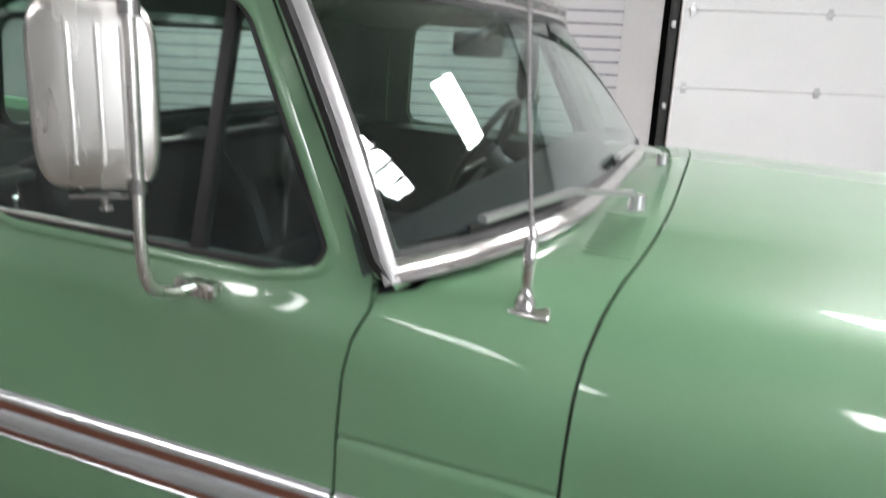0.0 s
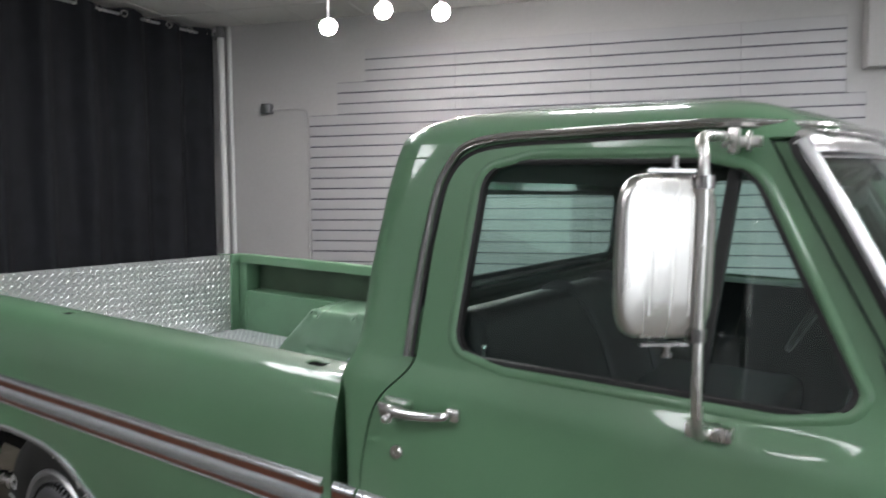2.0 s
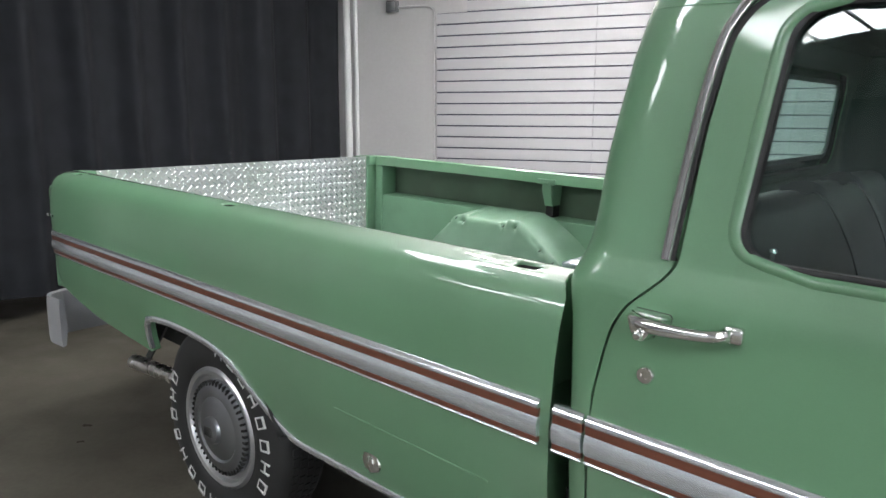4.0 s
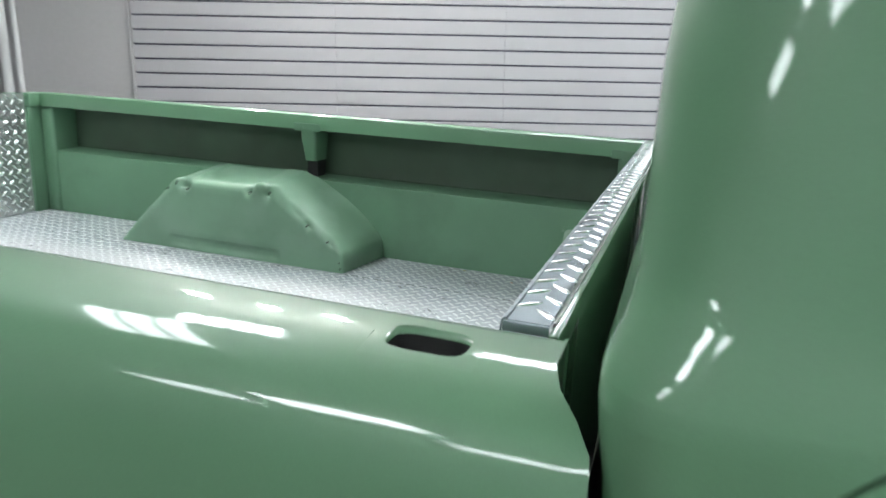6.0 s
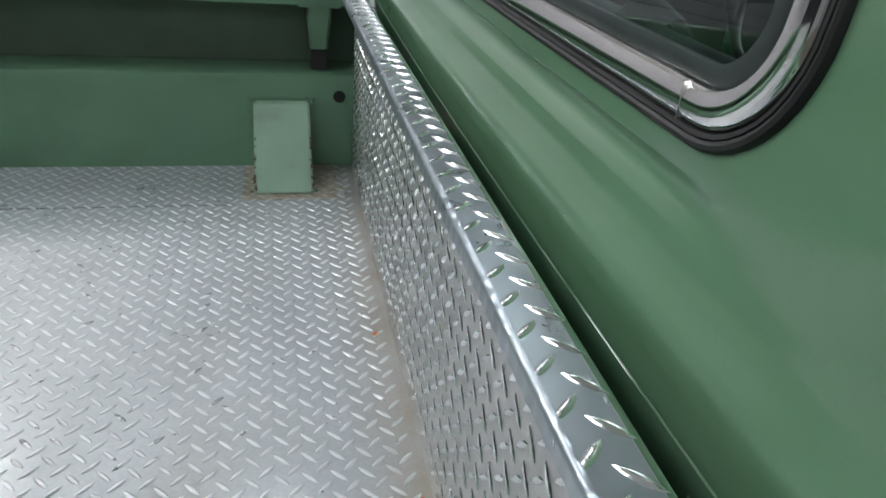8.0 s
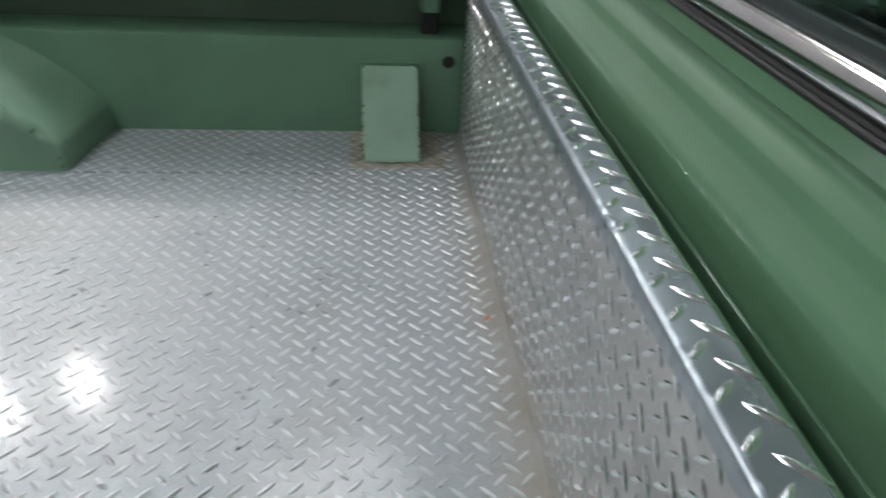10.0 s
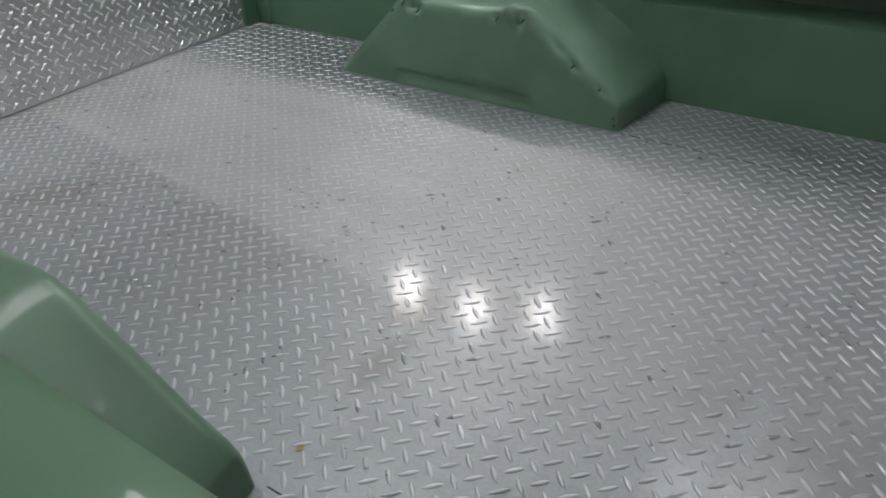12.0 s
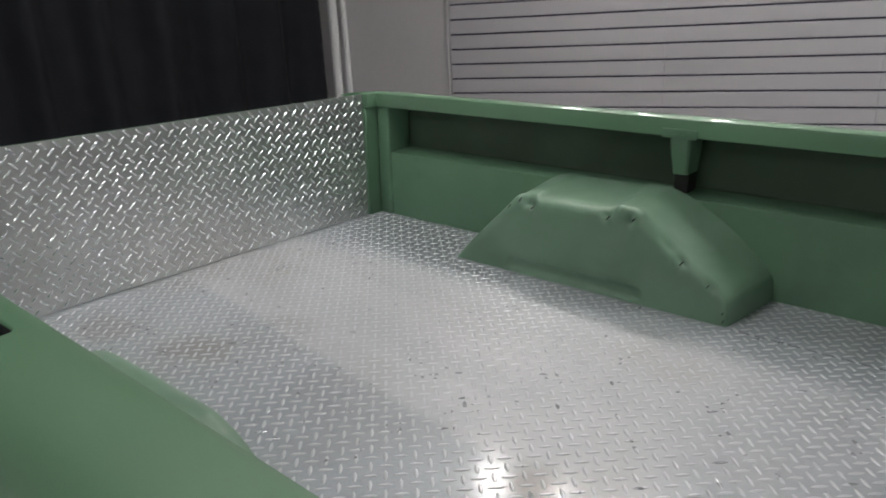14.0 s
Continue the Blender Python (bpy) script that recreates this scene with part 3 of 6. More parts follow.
def troffer(x, y, lx, ly, cells, strength):
    t = thing("ceiling_light", pose(x, y, CEIL - 0.01), "recessed fluorescent ceiling light with a white diffuser, some added as fill", "ceiling light", "ceiling light panels")
    bm = bmesh.new()
    for a, b, c, d in ((-lx / 2, lx / 2, -ly / 2, -ly / 2 + 0.03), (-lx / 2, lx / 2, ly / 2 - 0.03, ly / 2), (-lx / 2, -lx / 2 + 0.03, -ly / 2 + 0.03, ly / 2 - 0.03), (lx / 2 - 0.03, lx / 2, -ly / 2 + 0.03, ly / 2 - 0.03)):
        box(bm, a, b, c, d, -0.012, 0.002)
    part("frame", bm, WHITE_PIPE, t, smooth=0)
    w = (lx - 0.06 - 0.03 * (cells - 1)) / cells
    for k in range(cells):
        a = -lx / 2 + 0.03 + k * (w + 0.03)
        part("diffuser", boxed(a, a + w, -ly / 2 + 0.032, ly / 2 - 0.032, -0.006, 0.0), PANEL_GLOWING[strength], t, "glowing white diffuser", smooth=0)
        if k < cells - 1:
            part("rib", boxed(a + w, a + w + 0.03, -ly / 2 + 0.03, ly / 2 - 0.03, -0.012, 0.0), WHITE_PIPE, t, smooth=0)


for light in LIGHT_PANELS:
    troffer(*light)


# ---- the pickup truck (in its own axes: x ahead, y to its left, z up; bed floor at 0.80) ----
truck = thing("pickup_truck", TRUCK, "green older pickup truck with chrome trim and brown side stripes", "pickup truck")
NEAR, FAR = -1, 1


def flank(z):
    """Half-width of the body side at a height."""
    return lerp_table([(0.55, 0.93), (0.62, 0.955), (0.75, 0.99), (0.88, 1.012), (1.0, 1.02), (1.12, 1.022), (1.22, 1.02), (1.30, 1.018), (1.316, 1.0158), (1.331, 1.0115), (1.366, 0.9993), (1.378, 0.9963), (1.40, 0.992), (1.83, 0.928), (1.9, 0.918)], z)


def shoulder(x, z):
    """The fuller shoulder towards the door's front edge."""
    return 0.010 * lerp_table([(0.66, 0.0), (0.76, 0.10), (0.84, 0.36), (0.92, 0.78), (0.98, 0.98), (1.02, 1.0), (1.07, 0.74), (1.12, 0.22), (1.16, 0.0)], x) * lerp_table([(1.17, 0.0), (1.22, 0.25), (1.27, 0.75), (1.30, 0.97), (1.316, 1.0), (1.331, 0.9), (1.348, 0.55), (1.362, 0.22), (1.376, 0.03), (1.385, 0.0)], z)


def rows_panel(zs, left, right, s, cols=6, depth=None):
    """A panel of the side: for each height the x from left(z) to right(z)."""
    out = []
    for z in zs:
        a, b = left(z), right(z)
        y = flank(z) if depth is None else depth(z)
        out.append([(a + (b - a) * k / cols, s * (y + (shoulder(a + (b - a) * k / cols, z) if depth is None else 0.0)), z) for k in range(cols + 1)])
    return out


def zrange(a, b, n):
    return [a + (b - a) * k / n for k in range(n + 1)]


DOOR_REAR = [(0.60, 0.146), (1.06, 0.149), (1.12, 0.156), (1.172, 0.166), (1.199, 0.171), (1.227, 0.178), (1.244, 0.184), (1.256, 0.1895), (1.268, 0.196), (1.280, 0.204), (1.289, 0.2115), (1.298, 0.220), (1.307, 0.2295), (1.316, 0.239), (1.331, 0.2545), (1.340, 0.263), (1.348, 0.2695), (1.356, 0.275), (1.366, 0.280), (1.378, 0.283), (1.39, 0.284), (1.60, 0.297), (1.70, 0.311), (1.76, 0.322), (1.79, 0.338), (1.815, 0.366), (1.835, 0.42)]
DOOR_FRONT = [(0.60, 1.150), (1.04, 1.151), (1.183, 1.154), (1.26, 1.160), (1.32, 1.172), (1.36, 1.192), (1.405, 1.192), (1.53, 1.127), (1.66, 1.052), (1.835, 0.955)]
WIN_B, WIN_T = 1.392, 1.797


def win_rear(z):
    r = 0.06
    base = 0.380 + (z - WIN_B) * 0.085
    d = min(z - WIN_B, WIN_T - z)
    return base + (r - math.sqrt(max(0, r * r - (r - d) ** 2)) if d < r else 0)


def win_front(z):
    base = 1.107 - (z - 1.44) * 0.515 if z > 1.44 else 1.107
    r = 0.05
    d = min(z - WIN_B, WIN_T - z)
    return base - (r - math.sqrt(max(0, r * r - (r - d) ** 2)) if d < r else 0)


def door_rear(z):
    return lerp_table(DOOR_REAR, z) + 0.004


def door_front(z):
    return lerp_table(DOOR_FRONT, z) - 0.003


WZ = sorted({WIN_B, WIN_T} | set(zrange(WIN_B, WIN_B + 0.06, 8)) | set(zrange(WIN_T - 0.06, WIN_T, 8)) | set(zrange(WIN_B + 0.06, WIN_T - 0.06, 8)))


def window_outline(s, grow=0.0, out=0.0):
    """The door window's edge as a closed line."""
    up = [(win_rear(z) - grow, z) for z in WZ]
    top = [(win_rear(WIN_T) + (win_front(WIN_T) - win_rear(WIN_T)) * k / 8, WIN_T + grow) for k in range(1, 8)]
    down = [(win_front(z) + grow, z) for z in reversed(WZ)]
    low = [(win_front(WIN_B) + (win_rear(WIN_B) - win_front(WIN_B)) * k / 10, WIN_B - grow) for k in range(1, 10)]
    return [(x, s * (flank(z) + out), z) for x, z in up + top + down + low]


def trim_run(x0, x1, s, parent, y_add=0.0):
    """The side moulding: bright edges, a red-brown stripe, a brushed band and a second thin stripe."""
    pieces = (("bright_edge", 1.036, 1.056, 0.012, BRIGHT_TRIM, "chrome upper edge"), ("stripe", 1.0190, 1.0358, 0.009, WOODGRAIN, "red-brown stripe"),
              ("band", 0.974, 1.0188, 0.014, BRUSHED, "brushed metal band"), ("stripe", 0.9630, 0.9738, 0.009, WOODGRAIN, "thin red-brown stripe"),
              ("bright_edge", 0.954, 0.9628, 0.012, BRIGHT_TRIM, "chrome lower edge"))
    for name, a, b, proud, mat, lab in pieces:
        bm = bmesh.new()
        n = max(2, int((x1 - x0) / 0.15))
        h = b - a
        sec = [(a + h * f, proud * (0.62 + 0.38 * math.sin(math.pi * f) ** 0.8)) for f in (0.02, 0.1, 0.25, 0.4, 0.5, 0.6, 0.75, 0.9, 0.98)]
        if lab == "chrome upper edge":
            sec = [(a, proud * 0.8), (a + 0.002, proud * 0.98), (a + 0.006, proud), (a + 0.011, proud * 0.86), (a + 0.016, proud * 0.5), (b - 0.001, 0.002)]
        if mat is WOODGRAIN:
            sec = [(a, proud), (b, proud)]
        sec = [(a, 0.0)] + sec + [(b, 0.0), (b, -0.006), (a, -0.006)]
        rows = [[(x, s * (tail_width(x, z) + p + y_add), z) for z, p in sec + sec[:1]] for x in [x0 + (x1 - x0) * k / n for k in range(n + 1)]]
        sheet(bm, rows)
        for r in (rows[0], rows[-1]):
            bm.faces.new([bm.verts.new(p) for p in r[:-1]])
        bmesh.ops.remove_doubles(bm, verts=bm.verts, dist=1e-5)
        bmesh.ops.recalc_face_normals(bm, faces=bm.faces)
        part(name, bm, mat, parent, lab)


def tail_width(x, z):
    """Half-width with the body drawn in round the rear and front corners."""
    w = flank(z)
    if x < -2.38:
        u = min(1.0, (-2.38 - x) / 0.22)
        w -= 0.12 * u ** 3
    if x > 2.45:
        u = min(1.0, (x - 2.45) / 0.4)
        w -= 0.16 * u ** 2.5
    return w


SEAM_Z = [1.227, 1.244, 1.256, 1.268, 1.280, 1.289, 1.298, 1.307, 1.316, 1.324, 1.331, 1.340, 1.348, 1.356, 1.362, 1.366, 1.370, 1.374, 1.378]


def door(s):
    d = new("door")
    d.parent = truck
    tagged(d, "green door with a lever handle and moulding")
    bm = bmesh.new()
    low = [0.62, 0.70, 0.80, 0.90, 1.0, 1.06] + [1.12, 1.172, 1.199] + SEAM_Z + [WIN_B]
    sheet(bm, rows_panel(low, door_rear, door_front, s, 30), s == FAR)
    sheet(bm, rows_panel(WZ, door_rear, win_rear, s, 4), s == FAR)
    sheet(bm, rows_panel(WZ, win_front, door_front, s, 3), s == FAR)
    sheet(bm, rows_panel([WIN_T, 1.81, 1.825, 1.835], door_rear, door_front, s, 12), s == FAR)
    bmesh.ops.remove_doubles(bm, verts=bm.verts, dist=1e-4)
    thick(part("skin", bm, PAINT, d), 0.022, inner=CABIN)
    inner = bmesh.new()
    rows = rows_panel([0.62, 0.8, 1.0, 1.2, 1.3, 1.375], lambda z: 0.16, lambda z: 1.14, s, 6, lambda z: flank(z) - 0.075)
    sheet(inner, rows, s == NEAR)
    thick(part("inner_panel", inner, VINYL, d, "black inner door panel"), 0.02)
    sill = bmesh.new()
    rows = [[(0.36 + 0.73 * k / 6, s * (flank(1.378) - o), 1.379 + dz) for k in range(7)] for o, dz in ((0.012, 0), (0.03, 0.006), (0.06, 0.006), (0.085, -0.01))]
    sheet(sill, rows, s == NEAR)
    part("window_ledge", sill, CABIN, d)
    seal = bmesh.new()
    line = window_outline(s)
    sweep(seal, line, [(0.001, -0.004), (0.002, 0.0), (0.0, 0.005), (-0.014, 0.006), (-0.014, -0.006)], True, lambda i: (0, s, 0.1))
    part("window_seal", seal, RUBBER, d, "black rubber window seal")
    roll = bmesh.new()
    sweep(roll, window_outline(s, 0.015), [(0.0, -0.010), (0.004, -0.006), (0.0055, 0.0), (0.004, 0.006), (0.0, 0.010), (-0.004, 0.0)], True, lambda i: (0, s, 0.1))
    part("window_frame", roll, PAINT, d, smooth=60)
    pane = bmesh.new()
    rows = rows_panel(WZ, lambda z: win_rear(z) - 0.006, lambda z: win_front(z) + 0.006, s, 6, lambda z: flank(z) - 0.016)
    sheet(pane, rows, s == FAR)
    g = thick(part("window_pane", pane, GLASS, d, "tinted side window glass"), 0.004)
    g.visible_shadow = False
    bar = bmesh.new()
    box(bar, -0.011, 0.011, -0.012, 0.012, 0, 1.0, bevel=0.004)
    bmesh.ops.transform(bar, matrix=Matrix(((1, 0, 0.035, 0.868), (0, 1, -s * 0.064, s * (flank(WIN_B) - 0.02)), (0, 0, 0.405, WIN_B), (0, 0, 0, 1))), verts=bar.verts)
    part("vent_window_bar", bar, RUBBER, d, "dark bar of the vent window")
    pin = bmesh.new()
    lathe(pin, [(0.0, 0.0), (0.004, 0.0), (0.004, 0.022), (0.007, 0.026), (0.006, 0.032), (0.0, 0.034)], 10, "z", (0.419, s * 0.935, 1.378))
    part("lock_knob", pin, CHROME, d, "chrome lock knob")
    # lever handle: rear escutcheon with push button, bar, front foot
    y0 = flank(1.28)
    hb = bmesh.new()
    plate = [(0.228, 1.279), (0.231, 1.285), (0.288, 1.284), (0.292, 1.279), (0.290, 1.268), (0.274, 1.255), (0.264, 1.240), (0.254, 1.236), (0.244, 1.240), (0.234, 1.258)]
    rings = []
    for o, k in ((-0.004, 1.08), (0.006, 1.07), (0.030, 1.0), (0.037, 0.96), (0.041, 0.88), (0.0425, 0.74)):
        ring = [(0.258 + (x - 0.258) * k, y0 + o, 1.265 + (z - 1.265) * k) for x, z in plate]
        rings.append(ring + ring[:1])
    sheet(hb, rings)
    hb.faces.new([hb.verts.new(p) for p in rings[-1][:-1]])
    bmesh.ops.remove_doubles(hb, verts=hb.verts, dist=1e-5)
    bmesh.ops.recalc_face_normals(hb, faces=hb.faces)
    lathe(hb, [(0.0, 0.052), (0.006, 0.051), (0.009, 0.047), (0.0095, 0.03)], 18, "y", (0.254, y0, 1.250))
    spine = [(0.240, 0.030, 1.270, 0.004, 0.004), (0.246, 0.033, 1.270, 0.012, 0.010), (0.262, 0.036, 1.269, 0.0145, 0.012), (0.285, 0.039, 1.269, 0.0135, 0.010), (0.31, 0.041, 1.270, 0.0115, 0.008), (0.34, 0.041, 1.272, 0.0105, 0.007), (0.370, 0.037, 1.274, 0.010, 0.007), (0.388, 0.028, 1.276, 0.010, 0.007), (0.399, 0.014, 1.277, 0.010, 0.008), (0.402, 0.000, 1.277, 0.010, 0.009)]
    sheet(hb, [[(x, y0 + o + dp * math.cos(a), zc + hh * math.sin(a)) for a in [2 * math.pi * q / 14 for q in range(15)]] for x, o, zc, hh, dp in spine])
    box(hb, 0.385, 0.417, 0, 0.018, 1.262, 1.292, bevel=0.007, segs=3, m=Matrix.Translation((0, y0 - 0.004, 0)))
    if s == NEAR:
        bmesh.ops.transform(hb, matrix=Matrix.Diagonal((1, -1, 1, 1)), verts=hb.verts)
        bmesh.ops.reverse_faces(hb, faces=hb.faces)
    handle = part("door_handle", hb, CHROME, d, "chrome lever handle")
    gk = bmesh.new()
    loops = [[(0.258 + (x - 0.258) * k, s * (y0 + o), 1.265 + (z - 1.265) * k) for x, z in plate + plate[:1]] for o, k in ((-0.003, 1.11), (0.0014, 1.095), (0.0014, 0.9))]
    sheet(gk, loops)
    bmesh.ops.recalc_face_normals(gk, faces=gk.faces)
    part("gasket", gk, RUBBER, handle, "thin black gasket", smooth=0)
    lk = bmesh.new()
    lathe(lk, [(0.0, 0.006), (0.006, 0.006), (0.007, 0.008), (0.014, 0.008), (0.017, 0.004), (0.017, -0.004)], 20, "y", (0.257, flank(1.168), 1.168))
    if s == NEAR:
        bmesh.ops.transform(lk, matrix=Matrix.Diagonal((1, -1, 1, 1)), verts=lk.verts)
        bmesh.ops.reverse_faces(lk, faces=lk.faces)
    part("lock_cylinder", lk, CHROME, d, "round chrome key lock")
    trim_run(0.149, 1.148, s, d)
    return d


for s in (NEAR, FAR):
    door(s)

# cab shell: back panel with its corners, pillars and roof
BACK = [(0.60, 0.090), (1.10, 0.088), (1.24, 0.077), (1.274, 0.071), (1.30, 0.068), (1.314, 0.0675), (1.322, 0.0685), (1.330, 0.0715), (1.345, 0.0785), (1.36, 0.084), (1.38, 0.088), (1.555, 0.095), (1.72, 0.110), (1.80, 0.127), (1.835, 0.142)]
CORNER_R = [(1.05, 0.050), (1.20, 0.055), (1.30, 0.056), (1.36, 0.070), (1.42, 0.100), (1.52, 0.112), (1.68, 0.118), (1.80, 0.108), (1.835, 0.102)]
RW_B, RW_T, RW_W = 1.442, 1.765, 0.722


def rw_half(z):
    r = 0.08
    if z <= RW_B or z >= RW_T:
        return RW_W - r
    d = min(z - RW_B, RW_T - z)
    return RW_W - (r - math.sqrt(max(0, r * r - (r - d) ** 2)) if d < r else 0)


def cab_back():
    bm = bmesh.new()
    zs = sorted(set([0.62, 0.8, 0.95, 1.1, 1.18, 1.22, 1.25, 1.258, 1.260, 1.262, 1.274, 1.287, 1.30, 1.31, 1.318, 1.324, 1.33, 1.337, 1.345, 1.36, 1.375, 1.384, 1.388, 1.392, 1.400, 1.407, 1.412, RW_B, RW_T, 1.785, 1.80, 1.82, 1.835] + SEAM_Z + zrange(RW_B, RW_B + 0.08, 8) + zrange(RW_T - 0.08, RW_T, 8) + [1.55, 1.62]))
    for s in (NEAR, FAR):
        rows = []
        for z in zs:
            xb, w, hw = lerp_table(BACK, z), flank(z), rw_half(z)
            r = lerp_table(CORNER_R, z)
            bow = 0.012
            pts = [(xb - bow * (1 - (hw * k / 5 / w) ** 2), s * hw * k / 5, z) for k in range(6)]
            # the corner posts stand proud of the panel round the window
            swell = lerp_table([(1.33, 0.0), (1.42, 0.009), (1.52, 0.013), (1.66, 0.011), (1.76, 0.003), (1.80, 0.0)], z)
            for k in range(1, 9):
                y = hw + (w - r - hw) * k / 8
                f = min(1.0, max(0.0, (y - 0.755) / 0.11))
                pts.append((xb - bow * (1 - (y / w) ** 2) - swell * f * f * (3 - 2 * f), s * y, z))
            # pressed channel below the window
            dip = lerp_table([(1.375, 0.0), (1.384, 0.003), (1.392, 0.008), (1.400, 0.0085), (1.407, 0.006), (1.412, 0.0)], z)
            groove = lerp_table([(1.258, 0.0), (1.260, 0.004), (1.262, 0.0)], z)
            pts = [(x + dip * min(1.0, max(0.0, (0.715 - abs(y)) / 0.16)) + (groove if abs(y) < 0.85 else 0.0), y, zz) for x, y, zz in pts]
            x0 = pts[-1][0]
            for k in range(1, 9):
                a = math.pi / 2 * k / 8
                pts.append((x0 + r * (1 - math.cos(a)), s * (w - r + r * math.sin(a)), z))
            xd = lerp_table(DOOR_REAR, z) - 0.002
            xe = pts[-1][0]
            if xd < xe + 0.004:
                pts[-8:] = [(x0 + (xd - x0) * (1 - math.cos(math.pi / 2 * k / 8)), s * (w - r + r * math.sin(math.pi / 2 * k / 8)), z) for k in range(1, 9)]
                xe = xd - 0.001
            for k in range(1, 4):
                pts.append((xe + (xd - xe) * k / 3, s * w, z))
            rows.append(pts)
        sheet(bm, rows, s == NEAR, lambda i, j: j < 5 and RW_B - 1e-6 <= zs[i] and zs[i + 1] <= RW_T + 1e-6)
    bmesh.ops.remove_doubles(bm, verts=bm.verts, dist=1e-5)
    bmesh.ops.recalc_face_normals(bm, faces=bm.faces)
    # outward is rearward
    for f in bm.faces:
        if abs(f.normal.x) > 0.9 and f.calc_center_median().z < 1.2:
            if f.normal.x > 0:
                bmesh.ops.reverse_faces(bm, faces=bm.faces)
            break
    cb = part("cab_back", bm, PAINT, truck, "green rear cab panel with rounded corners")
    thick(cb, 0.02, inner=CABIN)
    return cb


back = cab_back()


def rear_outline(grow):
    """The rear window's rounded edge, grown or shrunk all round."""
    w, z0, z1, r = RW_W + grow, RW_B - grow, RW_T + grow, 0.084 + grow
    flat = []
    for cy, cz, a0 in ((w - r, z1 - r, 0), (-(w - r), z1 - r, 90), (-(w - r), z0 + r, 180), (w - r, z0 + r, 270)):
        flat += [(cy + r * math.cos(radians(a0 + 9 * k)), cz + r * math.sin(radians(a0 + 9 * k))) for k in range(11)]
    full = []
    for (y0, q0), (y1, q1) in zip(flat, flat[1:] + flat[:1]):
        n = max(1, int(math.hypot(y1 - y0, q1 - q0) / 0.06))
        full += [(y0 + (y1 - y0) * k / n, q0 + (q1 - q0) * k / n) for k in range(n)]
    return [(lerp_table(BACK, z) - 0.012 * (1 - (y / flank(z)) ** 2), y, z) for y, z in full]


sm = bmesh.new()
sweep(sm, rear_outline(0.005), [(0.001, -0.007), (0.0045, -0.005), (0.0055, -0.002), (0.0045, 0.0005), (0.0032, 0.0012), (0.0048, 0.002), (0.0042, 0.005), (0.001, 0.007), (-0.016, 0.007), (-0.016, -0.007)], True, lambda i: (-1, 0, 0.1))
part("rear_window_seal", sm, RUBBER, truck, "cracked black rubber window seal")
sm = bmesh.new()
sweep(sm, rear_outline(-0.0150), [(0.008 * math.cos(a) ** 0.7, 0.0130 * math.sin(a)) for a in zrange(-1.5, 1.5, 10)] + [(-0.004, 0.0130), (-0.004, -0.0130)], True, lambda i: (-1, 0, 0.1))
part("rear_window_trim", sm, CHROME, truck, "bright metal trim round the rear window")
sm = bmesh.new()
sweep(sm, rear_outline(-0.035), [(-0.002, -0.008), (0.0015, -0.005), (0.003, 0.001), (0.003, 0.007), (-0.006, 0.007), (-0.006, -0.008)], True, lambda i: (-1, 0, 0.1))
part("glazing_lip", sm, SEAL_GREY, truck, "dark grey-green inner lip of the window seal")
for y in (-0.625, 0.625):
    x = lerp_table(BACK, 1.46) - 0.012 * (1 - (y / flank(1.46)) ** 2)
    part("trim_joint", boxed(x - 0.0084, x, y - 0.0004, y + 0.0004, 1.4445, 1.4695), STEEL, truck, smooth=0)
pane = bmesh.new()
zs = zrange(RW_B - 0.003, RW_T + 0.003, 10)
sheet(pane, [[(lerp_table(BACK, z) - 0.012 * (1 - (y / flank(z)) ** 2) + 0.004, y, z) for y in [(rw_half(min(max(z, RW_B + 0.01), RW_T - 0.01)) + 0.003) * k / 10 for k in range(-10, 11)]] for z in zs])
rp = thick(part("rear_window_pane", pane, GLASS, truck, "tinted rear window glass"), 0.004)
rp.visible_shadow = False


def roof_edge_x(y):
    """The roof's front lip: bowed in plan."""
    v = abs(y) / 0.93
    return 1.125 - 0.138 * v ** 2.6


def cab_outline(z, n_side=14):
    """The cab's plan at its top edge: back, rounded rear corners, sides and bowed front lip."""
    xb, w, r = lerp_table(BACK, z), flank(z), lerp_table(CORNER_R, z)
    half = []
    for k in range(13):
        y = (w - r) * k / 12
        half.append((xb - 0.012 * (1 - (y / w) ** 2), y))
    x0 = half[-1][0]
    for k in range(1, 11):
        a = math.pi / 2 * k / 10
        half.append((x0 + r * (1 - math.cos(a)), w - r + r * math.sin(a)))
    xe, xf = half[-1][0], roof_edge_x(0.905)
    for k in range(1, n_side + 1):
        half.append((xe + (xf - xe) * k / n_side, w - (0.012 if k == n_side else 0.0)))
    for k in range(1, 17):
        y = 0.905 * (1 - k / 16)
        half.append((roof_edge_x(y), y))
    return half


